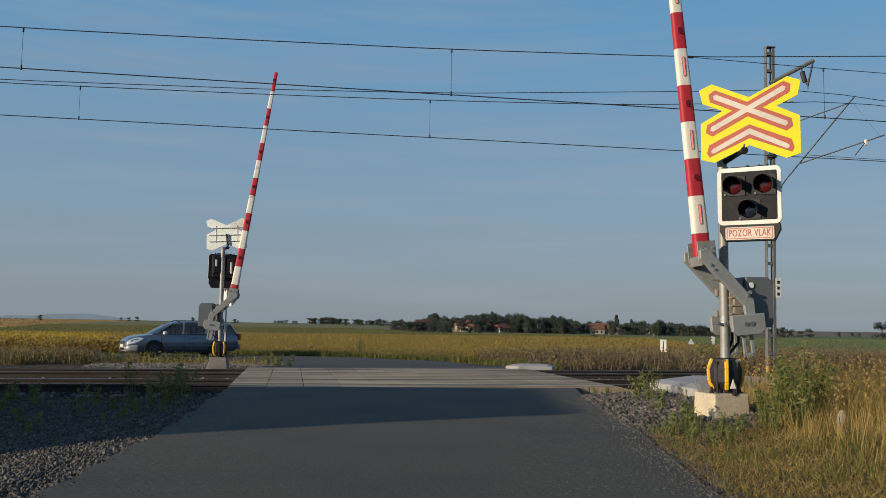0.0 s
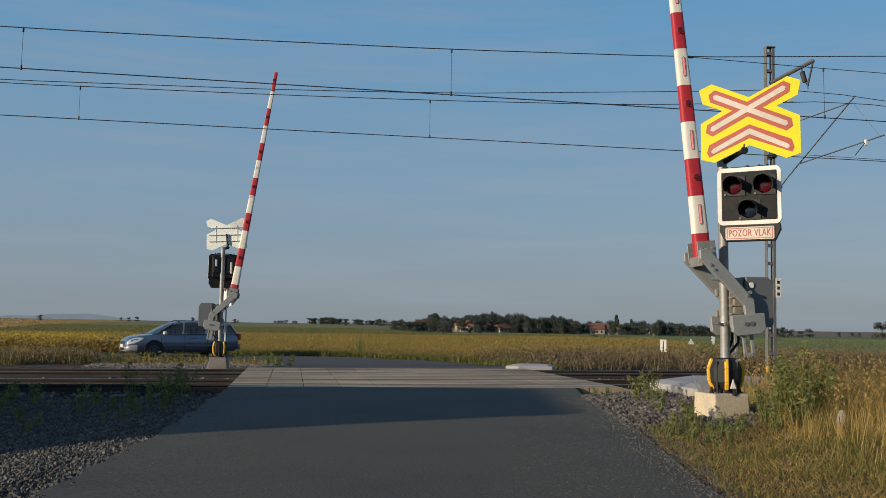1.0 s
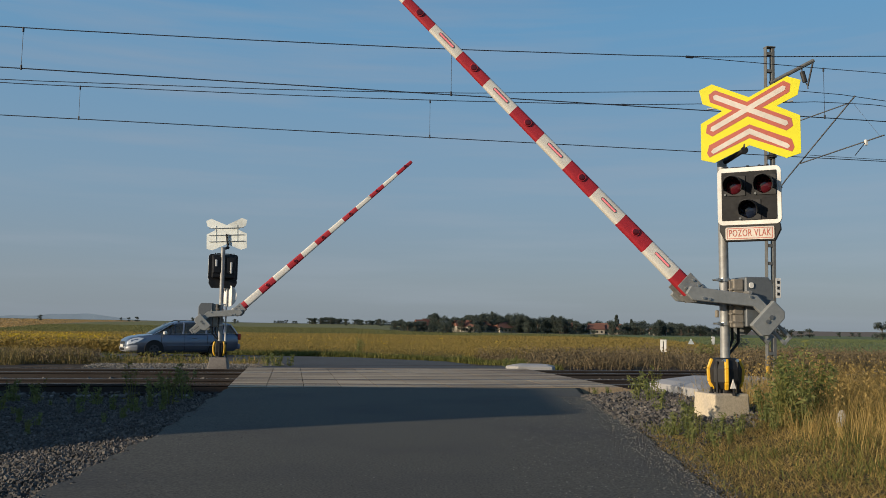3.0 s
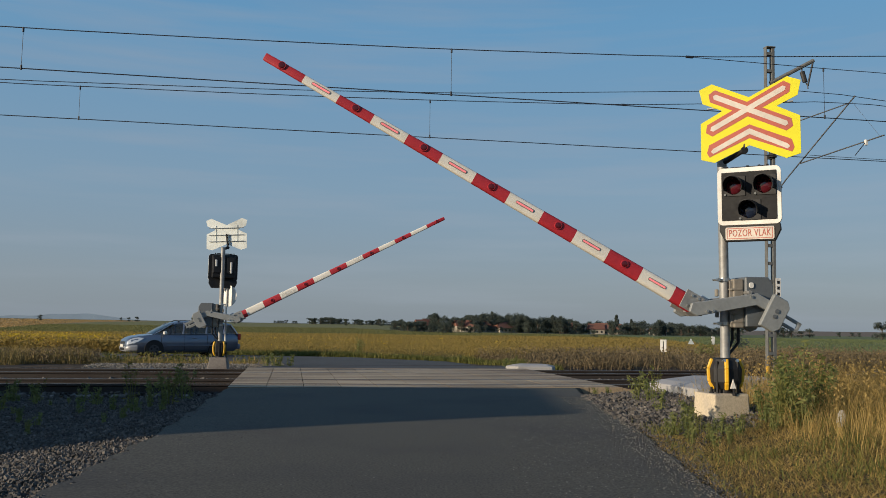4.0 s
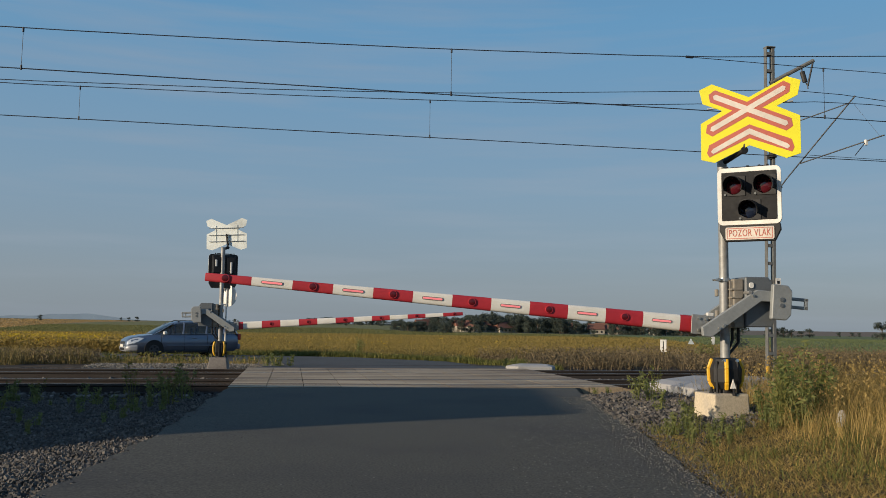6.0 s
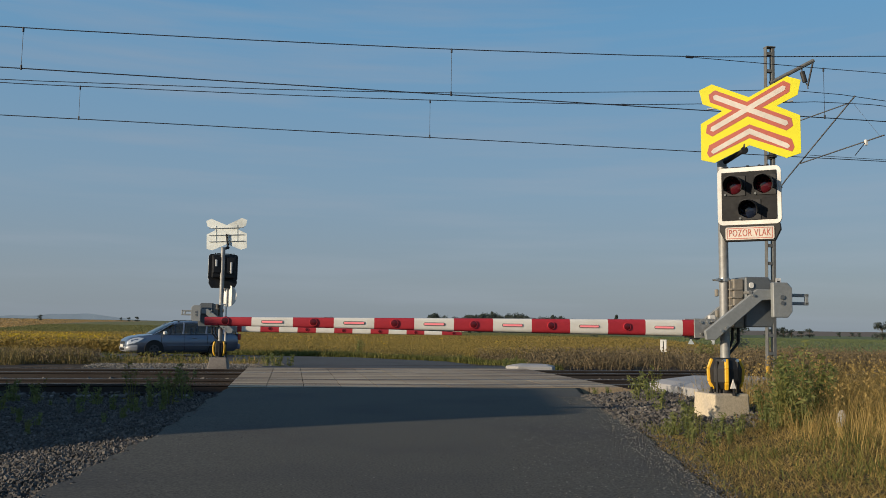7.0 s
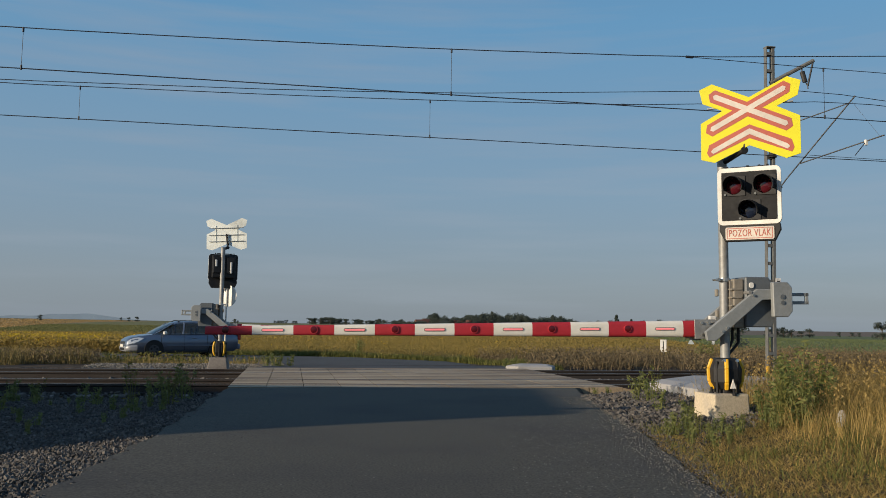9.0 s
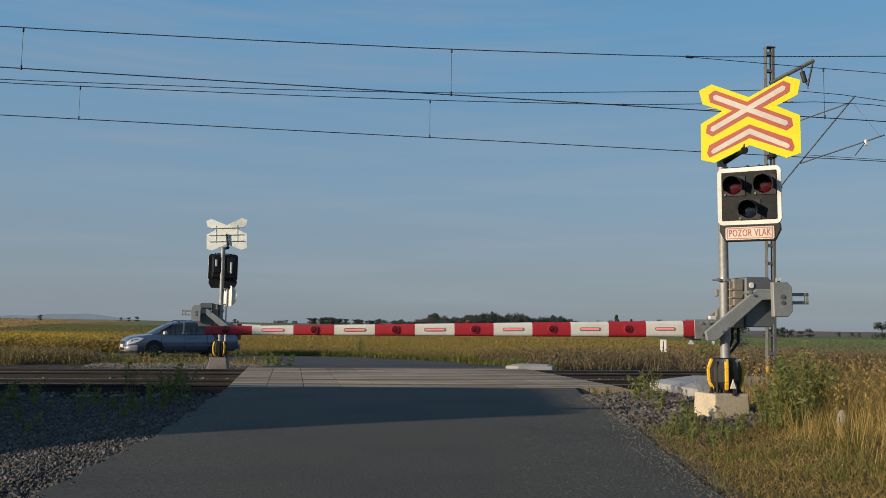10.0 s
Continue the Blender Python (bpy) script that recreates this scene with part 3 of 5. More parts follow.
        for sg in (-1, 1):
            b2 = B()
            if i % 2 == 0:
                rod(b2, move @ Vector((c, sg * (r - .02), 1.025)), move @ Vector((c, sg * (r + .014), 1.025)), .052, .046, n=18)
                lp = part("boom_lamp", b2, "red", sleeve, "round red boom lamp", False)
                b2 = B()
                bmesh.ops.create_uvsphere(b2, u_segments=14, v_segments=8, radius=.040, matrix=move @ Matrix.Translation((c, sg * (r + .013), 1.025)) @ Matrix.Diagonal((1, .15, 1, 1)))
                part("lens", b2, "boom_lens", lp, smooth=True)
            elif sg < 0:
                plate(b2, rounded(.255, .040, .0199, 4), sg * (r - .012), sg * (r + .006), move @ Matrix.Translation((c, 0, 1.022)))
                part("light_strip", b2, "slot", sleeve, "recessed oblong light strip")
                b2 = B()
                plate(b2, rounded(.235, .022, .0109, 4), sg * (r + .005), sg * (r + .009), move @ Matrix.Translation((c, 0, 1.022)))
                part("strip_lens", b2, "strip", sleeve, "pale reddish strip lens")
    return arm


def barrier(m, label, sign_pose, head_pose, bar_turn, stripe):
    unit = thing("crossing_barrier", m, label, "crossing barrier", "barriers of the level crossing")
    bm = B()
    rod(bm, (0, 0, .235), (0, 0, 3.13), .058, n=24)
    bm2 = B()
    post = part("post", bm, "galv", unit, "round galvanised steel post", True)
    for p in post.data.polygons:
        p.use_smooth = len(p.vertices) == 4
    rod(bm2, (0, 0, 3.13), (0, 0, 3.15), .062, .05, n=24)
    part("post_cap", bm2, "galv", post)
    for z in (1.62, 1.08):
        bm = B()
        rod(bm, (0, 0, z - .02), (0, 0, z + .02), .072, n=20)
        rod(bm, (-.12, -.05, z), (.26, -.05, z), .012, n=8), rod(bm, (-.12, .06, z), (.26, .06, z), .012, n=8)
        for x in (-.10, .10):
            rod(bm, (x, -.075, z), (x, -.03, z), .022, n=6)
        part("clamp", bm, "bolt", post, "bolted steel pipe clamp")
    for z in (1.46, 1.20):
        part("cable_gland", box(B(), (-.07, .06, z), (.04, .05, .09), .012), "beige", post)
    # black impact guard with yellow bars round the foot
    bm = B()
    prof = [(.120, .285), (.165, .37), (.172, .53), (.135, .645), (.105, .66)]
    rings = []
    for r, z in prof:
        ring = []
        for k in range(8):
            a = radians(22.5 + 45 * k)
            ring.append(bm.verts.new((r * 1.08 / math.cos(radians(22.5)) * math.cos(a), r / math.cos(radians(22.5)) * math.sin(a), z)))
        rings.append(ring)
    for a, b in zip(rings, rings[1:]):
        for k in range(8):
            bm.faces.new((a[k], a[(k + 1) % 8], b[(k + 1) % 8], b[k]))
    bm.faces.new(rings[0][::-1]), bm.faces.new(rings[-1])
    guard = part("guard", bm, "black", unit, "black plastic impact guard with yellow bars")
    for k in range(4):
        a0 = radians(bar_turn + 90 * k)
        bm = B()
        for (r0, z0), (r1, z1) in zip(prof[:-1], prof[1:-1]):
            p, q = Vector((math.cos(a0) * r0 * 1.16, math.sin(a0) * r0 * 1.1, z0)), Vector((math.cos(a0) * r1 * 1.16, math.sin(a0) * r1 * 1.1, z1))
            mid = (p + q) / 2
            d = q - p
            mm = Matrix.Translation(mid) @ d.to_track_quat("Z", "Y").to_matrix().to_4x4()
            box(bm, (0, 0, 0), (.05, .05, d.length * 1.04), .014, mm)
        part("yellow_bar", bm, "yellow", guard, "yellow warning bar")
    bm = B()
    rod(bm, (0, 0, .225), (0, 0, .30), .10, n=20)
    part("foot_flange", bm, "black", guard, "dark steel foot under the guard")
    for k in range(4):
        a0 = radians(bar_turn + 50 + 90 * k)
        x, y = .172 * math.cos(a0), .172 * math.sin(a0)
        part("support_bar", box(B(), (0, 0, .42), (.035, .03, .40), .006, Matrix.Translation((x * .98, y * .98, 0)) @ Matrix.Rotation(a0, 4, "Z")), "black", guard, "dark steel support bar")
        c, s = math.cos(a0 - .45) * .19, math.sin(a0 - .45) * .19
        bm = B()
        rod(bm, (c, s, .215), (c, s, .25), .030, n=6), rod(bm, (c, s, .25), (c, s, .31), .016, n=8)
        part("anchor_bolt", bm, "black", guard, "dark anchor bolt")
    for x in (-.08, .08):
        part("cap_bolt", rod(B(), (x, -.10, .615), (x, -.165, .635), .02, n=8), "bolt", guard)
    bm = B()
    plate(bm, [(-.035, .30), (.035, .30), (0, .41)], -.205, -.19)
    part("arrow_mark", bm, "rim", guard, "white triangular mark")
    # drive housing between the two arms
    bm = B()
    plate(bm, [(.20, 1.04), (.54, 1.04), (.56, 1.10), (.56, 1.56), (.50, 1.655), (.20, 1.655)], -.165, .165, None, .012)
    drive = part("drive_housing", bm, "housing", unit, "dark grey barrier drive housing")
    bm = B()
    box(bm, (.13, 0, 1.33), (.13, .25, .60), .015)
    part("side_cover", bm, "beige", drive, "ribbed beige-grey side cover")
    for z in (1.10, 1.20, 1.30, 1.40, 1.50):
        part("rib", box(B(), (.10, 0, z), (.14, .27, .02), .004), "beige", drive)
    part("rib", box(B(), (.10, -.09, 1.32), (.15, .02, .56), .004), "beige", drive)
    bm = B()
    plate(bm, rounded(.055, .07, .025, 4), -.180, -.16, Matrix.Translation((.27, 0, 1.55)))
    part("name_plate", bm, "rim", drive)
    bm = B()
    for x, z in ((.12, 1.0), (.20, .97)):
        rod(bm, (x, .05, 1.06), (x, .05, z - .12), .018, n=8)
        rod(bm, (x, .05, z - .12), (.03, .03, z - .30), .018, n=8)
    part("cable", bm, "black", drive)
    # sign, signal and their brackets
    cross_sign(unit, sign_pose)
    c = sign_pose.translation
    bm = B()
    rod(bm, (0, 0, 3.08), (c.x - .05, c.y + .05, c.z - .36), .035, n=10), rod(bm, (c.x - .05, c.y + .05, c.z - .36), (c.x, c.y + .05, c.z), .025, n=10)
    rod(bm, (c.x - .05, c.y + .03, c.z - .37), (c.x - .05, c.y + .07, c.z - .37), .045, n=12)
    part("sign_bracket", bm, "black", unit, "black tubular sign bracket")
    signal_head(unit, head_pose)
    for z in (2.5, 2.9):
        part("head_bracket", box(B(), (.10 if sign_pose.translation.x > 0 else -.04, -.08, z), (.26, .09, .05), .01), "black", unit)
    return unit, boom(unit, stripe)


right_barrier, right_boom = barrier(pose(3.49, 10.5, .12, 0, 0, 7), "lifting barrier with yellow crossbuck and dark signal lamps, near side", pose(.185, -.37, 3.56, 0, 0, -33) @ Matrix.Diagonal((.95, 1, 1.05, 1)), pose(.13, -.43, 2.615, 0, 0, -35) @ Matrix.Diagonal((.95, 1, .985, 1)), -20, .469)
left_barrier, left_boom = barrier(pose(-5.87, 22.55, .0, 0, 0, 187), "lifting barrier seen from behind beside the far road, grey sign back", pose(-.06, -.13, 3.52, 0, 2, -9) @ Matrix.Scale(0.90, 4), pose(.02, -.24, 2.62, 0, 0, 14), 45, .487)


def footing(m, size, material, label, taper=.93):
    bm = B()
    sx, sy, sz = size
    box(bm, (0, 0, sz / 2), (sx, sy, sz), .02)
    for v in bm.verts:
        if v.co.z > sz * .5:
            v.co.x *= taper
            v.co.y *= taper
    f = ob_of("concrete_footing", bm, material)
    f.matrix_basis = m
    tagged(f, label, "concrete footing", "barrier footings")


footing(pose(3.44, 10.52, -.10, 0, 0, 14), (.50, .50, .455), "footing", "cream concrete block under the barrier post")
footing(pose(-5.88, 22.55, -.19, 0, 0, 7), (.56, .56, .425), "sleeper", "weathered concrete block under the far barrier post", .76)


# ---- concrete slabs beside the crossing ----
def slab(outline, z0, z1, inset, label, material="slab"):
    bm = B()
    k = len(outline)
    c = Vector((sum(p[0] for p in outline) / k, sum(p[1] for p in outline) / k))
    low = [bm.verts.new((x, y, z0)) for x, y in outline]
    rim = [bm.verts.new((x, y, z1 - .05)) for x, y in outline]
    top = [bm.verts.new((x + (c.x - x) * inset, y + (c.y - y) * inset, z1)) for x, y in outline]
    for a, b in ((low, rim), (rim, top)):
        for i in range(k):
            bm.faces.new((a[i], a[(i + 1) % k], b[(i + 1) % k], b[i]))
    bm.faces.new(top)
    bmesh.ops.bevel(bm, geom=list(bm.edges), offset=.012, segments=1, affect="EDGES", profile=.5)
    s = ob_of("concrete_slab", bm, material)
    tagged(s, label, "concrete slab", "slabs beside the deck")


slab([(3.55, 14.6), (3.85, 12.9), (6.0, 13.2), (6.4, 15.4), (5.9, 16.2), (4.6, 16.1)], -.2, .275, .16, "pale grey concrete slab with sloping edges beside the track")
slab([(1.78, 23.75), (2.1, 23.4), (3.05, 23.45), (3.2, 24.1), (2.9, 24.5), (2.1, 24.5)], -.3, .10, .3, "low pale concrete slab at the far road edge")


# ---- overhead line mast ----
def mast(x, y, z0, z1):
    t = thing("catenary_mast", pose(x, y, z0, 0, .9, 0) @ pose(0, 0, 0, 0, 0, 10), "dark grey lattice steel mast of the overhead line", "catenary mast")
    h = z1 - z0
    for sx, w in ((-.135, .025), (.09, .09)):
        bm = B()
        box(bm, (sx, 0, h / 2), (w, .15, h), .006)
        part("leg", bm, "mast", t)
    k = int(h / .54)
    for i in range(k + 1):
        part("batten", box(B(), (-.04, -.062, .25 + i * .54), (.17, .012, .09), .003), "mast", t)
        part("batten", box(B(), (-.04, .062, .25 + i * .54), (.17, .012, .09), .003), "mast", t)
    part("top_plate", box(B(), (0, 0, h + .01), (.30, .22, .03), .005), "mast", t)
    collar = part("collar", rod(B(), (.02, -.1, 6.72), (.02, -.1, 6.92), .13, .10, n=14), "black", t, "black clamp collar")
    plate1 = part("number_plate", box(B(), (.16, -.14, 2.75), (.16, .02, .60), .004), "rim", t, "white number plate")
    for z in (2.92, 2.75, 2.57):
        part("figure_bar", box(B(), (.16, -.152, z), (.08, .004, .09), 0), "black", plate1)
    return t


the_mast = mast(9.84, 25.5, -.35, 9.82)


def tube(name, points, r, material, parent=None, label="", n=6):
    """A bent rod or wire through the points."""
    cu = bpy.data.curves.new(name, "CURVE")
    cu.dimensions, cu.bevel_depth, cu.bevel_resolution, cu.use_fill_caps = "3D", r, 1, True
    sp = cu.splines.new("POLY")
    sp.points.add(len(points) - 1)
    for p, v in zip(sp.points, points):
        p.co = (*v, 1)
    tmp = bpy.data.objects.new(name, cu)
    me = bpy.data.meshes.new_from_object(tmp)
    bpy.data.objects.remove(tmp)
    me.materials.clear()
    me.materials.append(M[material])
    ob = new(name, me)
    if parent:
        ob.parent = parent
    return tagged(ob, label)


def cantilever():
    inv = the_mast.matrix_basis.inverted()

    def at(x, y, z):
        return inv @ Vector((x, y, z))
    fr = at
    t = tube("cantilever", [at(9.98, 25.38, 5.15), at(10.35, 25.3, 5.69), at(11.62, 23.5, 7.78)], .022, "rod", the_mast, "thin grey steel cantilever holding the far contact wire")
    tube("stay", [at(10.0, 25.38, 7.2), at(11.50, 23.62, 7.60)], .016, "rod", t)
    tube("steady_arm", [at(10.55, 24.85, 6.07), at(12.12, 22.95, 6.53)], .018, "rod", t)
    tube("registration_arm", [at(11.80, 23.35, 6.42), at(11.32, 23.0, 5.96)], .012, "rod", t)
    tube("hanger_wire", [at(11.56, 23.57, 7.62), at(12.05, 23.05, 6.52)], .004, "rod", t)
    part("insulator", rod(B(), at(9.98, 25.38, 5.15), at(10.2, 25.33, 5.47), .05, n=10), "black", t)
    part("clip", box(B(), at(11.80, 23.33, 6.40), (.08, .06, .16), .01), "rim", t)
    a = part("feeder_arm", rod(B(), fr(10.0, 25.5, 8.7), fr(11.3, 25.36, 9.40), .065, .06, n=8), "mast", the_mast, "dark steel arm with insulators carrying a feeder wire")
    part("insulator", rod(B(), fr(10.95, 25.4, 9.05), fr(11.03, 25.38, 8.72), .075, n=10), "black", a)
    tube("link", [fr(11.03, 25.38, 8.74), fr(11.1, 25.36, 8.58), fr(11.1, 25.36, 8.50)], .018, "rod", a)
    tube("rod", [fr(11.28, 25.36, 9.37), fr(11.1, 25.36, 8.6)], .028, "rod", a)
    tube("back_rod", [fr(10.94, 25.4, 9.20), fr(10.95, 25.4, 9.05)], .02, "rod", a)


cantilever()


# ---- overhead wires ----
def overhead(name, q, nodes, r, label, n=60):
    us = np.linspace(nodes[0][0], nodes[-1][0], n)
    zs = np.interp(us, [p[0] for p in nodes], [p[1] for p in nodes])
    ob = tube(name, [TRACK @ Vector((u, q, z)) for u, z in zip(us, zs)], r, "wire")
    return tagged(ob, label, "overhead wire", "overhead wires")


mA = [(-40, 7.6), (-20, 6.95), (-5.7, 6.76), (-1.47, 6.83), (3.15, 6.94), (8.52, 7.15), (13.42, 7.51), (60, 11.0)]
mB = [(-40, 7.3), (-20, 6.85), (-6.94, 6.70), (-.39, 6.81), (3.33, 6.90), (8.59, 7.09), (13.01, 7.41), (15.27, 7.60), (16.44, 7.49), (60, 6.6)]
CONTACT = 5.94
overhead("messenger_wire", 17.13, mA, .010, "thin dark carrying wire above the near track")
overhead("messenger_wire", 17.13, [(8.52, 7.15), (11.57, 7.11), (13.4, 7.10), (60, 6.9)], .008, "thin dark wire branching off the carrying wire")
overhead("contact_wire", 17.13, [(-40, 5.98), (60, 5.94)], .011, "thin dark contact wire above the near track")
overhead("messenger_wire", 21.07, mB, .010, "thin dark carrying wire above the far track")
overhead("contact_wire", 21.07, [(-40, 5.95), (60, 5.90)], .011, "thin dark contact wire above the far track")
overhead("contact_wire", 21.07, [(14.0, 5.99), (20, 5.93), (60, 5.6)], .007, "thin dark wire beside the contact wire")
overhead("feeder_wire", 24.2, [(-60, 7.5), (-7.97, 7.62), (-.46, 7.81), (4.48, 8.01), (12.4, 8.56), (16.06, 8.86), (18.89, 8.62), (60, 7.4)], .011, "thin dark feeder wire carried by the mast")


def dropper(q, u, z0, z1):
    t = thing("dropper", TRACK @ pose(u, q, z0), "thin wire dropper with clamps between two overhead wires", "dropper", "droppers of the overhead line")
    part("dropper_wire", rod(B(), (0, 0, 0), (0, 0, z1 - z0), .005, n=6), "wire", t)
    for z in (.03, z1 - z0 - .03):
        part("clamp", rod(B(), (0, 0, z - .045), (0, 0, z + .045), .020, n=8), "wire", t)


for q, nodes, us in ((17.13, mA, (-14.0, -5.28, 3.15)), (21.07, mB, (-14.2, -5.15, 3.33)), (17.13, [(8.5, 7.15), (11.57, 7.11), (30, 7.0)], (11.8, 20.3))):
    for u in us:
        dropper(q, u, 5.955 if q < 18 else 5.925, float(np.interp(u, [p[0] for p in nodes], [p[1] for p in nodes])))
for u, q, z in ((8.52, 17.13, 7.15), (8.59, 21.07, 7.09)):
    c = rod(B(), TRACK @ Vector((u - .08, q, z)), TRACK @ Vector((u + .08, q, z)), .03, n=8)
    tagged(ob_of("wire_clamp", c, "wire"), "small dark clamp joining two overhead wires", "wire clamp", "wire clamps")


# ---- relay hut that stands out of view and shades the lane ----
def relay_hut():
    x0, x1, y0, y1, h = -26.0, -12.95, 2.80, 7.25, 3.95
    t = thing("relay_hut", pose(0, 0, 0), "plain concrete relay hut beside the railway", "relay hut")
    bm = B()
    box(bm, ((x0 + x1) / 2, (y0 + y1) / 2, h / 2 - .15), (x1 - x0 - .1, y1 - y0 - .1, h - .1), .02)
    part("wall", bm, "concrete", t)
    part("roof", box(B(), ((x0 + x1) / 2, (y0 + y1) / 2, h - .12), (x1 - x0, y1 - y0, .22), .03), "slab", t)
    part("door", box(B(), (x1 - .04, 4.2, .95), (.06, .95, 2.0), .01), "housing", t)


relay_hut()


# ---- parked or waiting estate car ----
def loft(bm, rings, cap=True):
    made = [[bm.verts.new(p) for p in ring] for ring in rings]
    k = len(rings[0])
    for a, b in zip(made, made[1:]):
        for i in range(k):
            bm.faces.new((a[i], a[(i + 1) % k], b[(i + 1) % k], b[i]))
    if cap:
        bm.faces.new(made[0][::-1]), bm.faces.new(made[-1])
    bmesh.ops.recalc_face_normals(bm, faces=bm.faces)
    return bm


M["car_paint"] = surface("blue_grey_car_paint", (0.135, 0.165, 0.22), 0.33, metal=0.5, vary=0.04, grain=40, bump=0.0, coat=0.8, stain=(0.12, 0.15, 0.21))
M["car_glass"] = surface("tinted_car_glass", (0.02, 0.024, 0.028), 0.06, vary=0.05, grain=5, bump=0.0, coat=1.0)
M["car_glass"].node_tree.nodes["Principled BSDF"].inputs["Alpha"].default_value = 0.7
# paler than the body paint: the sun on the car's nose is put into this colour
M["sunlit_paint"] = surface("sunlit_bumper_paint", (0.27, 0.28, 0.30), 0.4, metal=0.3, vary=0.05, grain=20, bump=0.0)
M["tyre"] = surface("tyre_rubber", (0.02, 0.02, 0.02), 0.85, vary=0.2, grain=20, bump=0.1)
M["alloy"] = surface("alloy_rim", (0.30, 0.30, 0.31), 0.35, metal=0.9, vary=0.05, grain=20, bump=0)
M["dull_rim"] = surface("dull_wheel_rim", (0.07, 0.07, 0.075), 0.5, metal=0.6, vary=0.1, grain=20, bump=0)
M["head_glass"] = surface("headlight_glass", (0.72, 0.72, 0.70), 0.1, metal=0.3, vary=0.1, grain=15, bump=0.0, coat=1.0)
M["tail_glass"] = surface("tail_light_glass", (0.30, 0.02, 0.02), 0.15, vary=0.1, grain=15, bump=0.0, coat=1.0)


def estate_car(m):
    car = thing("estate_car", m, "blue-grey estate car standing on the far lane", "car")
    rows = [(-2.32, .45, .80, .70), (-2.28, .32, .97, .80), (-2.1, .25, 1.0, .86), (-1.3, .20, .985, .89), (0, .19, .96, .90), (.9, .19, .95, .895),
            (1.25, .19, .955, .885), (1.6, .20, .925, .87), (1.95, .21, .875, .83), (2.18, .22, .81, .77), (2.32, .24, .72, .68), (2.38, .32, .60, .58)]

    def ring(x, zb, zt, w):
        half = [(0, zb), (w * .82, zb), (w * .97, zb + (zt - zb) * .22), (w, zb + (zt - zb) * .55), (w * .975, zb + (zt - zb) * .82), (w * .90, zt - .015), (w * .6, zt + .01), (0, zt + .025)]
        return [(x, y, z) for y, z in half] + [(x, -y, z) for y, z in half[-2:0:-1]]
    body = part("body", loft(B(), [ring(*r) for r in rows]), "car_paint", car, "metallic blue-grey body", True)
    cab = [(-2.30, .97, 1.00, .76, .72), (-2.18, .97, 1.22, .78, .66), (-1.98, .97, 1.42, .79, .61), (-1.2, .97, 1.49, .81, .61), (-.4, .95, 1.505, .82, .61),
           (.25, .94, 1.485, .82, .60), (.52, .94, 1.42, .82, .59), (.82, .94, 1.27, .81, .64), (1.10, .94, 1.11, .79, .69), (1.34, .94, .97, .74, .71)]

    def cabring(x, zb, zt, w, wr):
        half = [(w, zb), (w * .5 + wr * .5 + .03, (zb + zt) / 2), (wr + .03, zt - .05), (wr - .06, zt - .005), (0, zt + .015)]
        return [(x, y, z) for y, z in half] + [(x, -y, z) for y, z in half[-2::-1]]
    part("glasshouse", loft(B(), [cabring(*r) for r in cab]), "car_glass", car, "dark tinted windows", True)
    bm = B()
    roof = [r for r in cab if -2.0 <= r[0] <= .6]
    rr = []
    for x, zb, zt, w, wr in roof:
        half = [(wr + .045, zt - .075), (wr + .042, zt - .045), (wr - .06, zt + .006), (0, zt + .026)]
        rr.append([(x, y, z) for y, z in half] + [(x, -y, z) for y, z in half[::-1]])
    part("roof", loft(bm, rr), "car_paint", car, "", True)
    for sg in (-1, 1):
        # pillars, rails, sills, handles and trims of one side
        for x0, z0, x1, z1, w in ((1.29, .955, .47, 1.43, .06), (.12, .95, .04, 1.46, .07), (-.86, .97, -.93, 1.46, .07), (-1.62, .98, -1.75, 1.44, .10), (-2.24, .99, -1.98, 1.39, .12)):
            y0, y1 = (.825 if x0 < 1.0 else .755) * sg, .645 * sg
            a, b = Vector((x0, y0, z0)), Vector((x1, y1, z1))
            mm = Matrix.Translation((a + b) / 2) @ (b - a).to_track_quat("Z", "X").to_matrix().to_4x4()
            part("pillar", box(B(), (0, 0, 0), (.03, w, (b - a).length), .008, mm), "car_paint", car)
        tube("roof_rail", [(.30, .56 * sg, 1.48), (.18, .57 * sg, 1.535), (-1.65, .57 * sg, 1.525), (-1.85, .56 * sg, 1.45)], .018, "black", car)
        for x in (.0, -.95):
            part("door_handle", box(B(), (x - .35, .905 * sg, .80), (.20, .03, .035), .01), "car_paint", car)
        part("side_trim", box(B(), (-.2, .912 * sg, .50), (2.0, .015, .06), .005), "car_paint", car)
        tube("window_trim", [(1.02, .835 * sg, .962), (.2, .858 * sg, .966), (-1.0, .850 * sg, .985), (-1.85, .828 * sg, 1.0)], .010, "alloy", car, "thin bright trim under the windows")
        for x, z0 in ((1.02, .40), (.06, .30), (-.90, .32)):
            part("door_seam", box(B(), (x, .889 * sg, (z0 + .93) / 2), (.010, .016, .93 - z0), 0), "black", car)
        part("sill", box(B(), (.05, .86 * sg, .235), (2.0, .08, .09), .02), "black", car, "dark sill")
        part("mirror", box(B(), (.90, .98 * sg, 1.01), (.13, .20, .13), .03), "rim" if sg > 0 else "car_paint", car, "door mirror")
        # the headlight lies on the front corner and runs back along the wing
        outer, inner = [], []
        for x, lo, hi in ((1.72, .80, .84), (1.90, .66, .90), (2.08, .58, .92), (2.22, .58, .90), (2.32, .62, .84)):
            zb, zt, w = (float(np.interp(x, [q[0] for q in rows], [q[k] for q in rows])) for k in (1, 2, 3))
            for f in (lo, hi):
                y = w * float(np.interp(f, (.55, .82, .97), (1.0, .975, .90)))
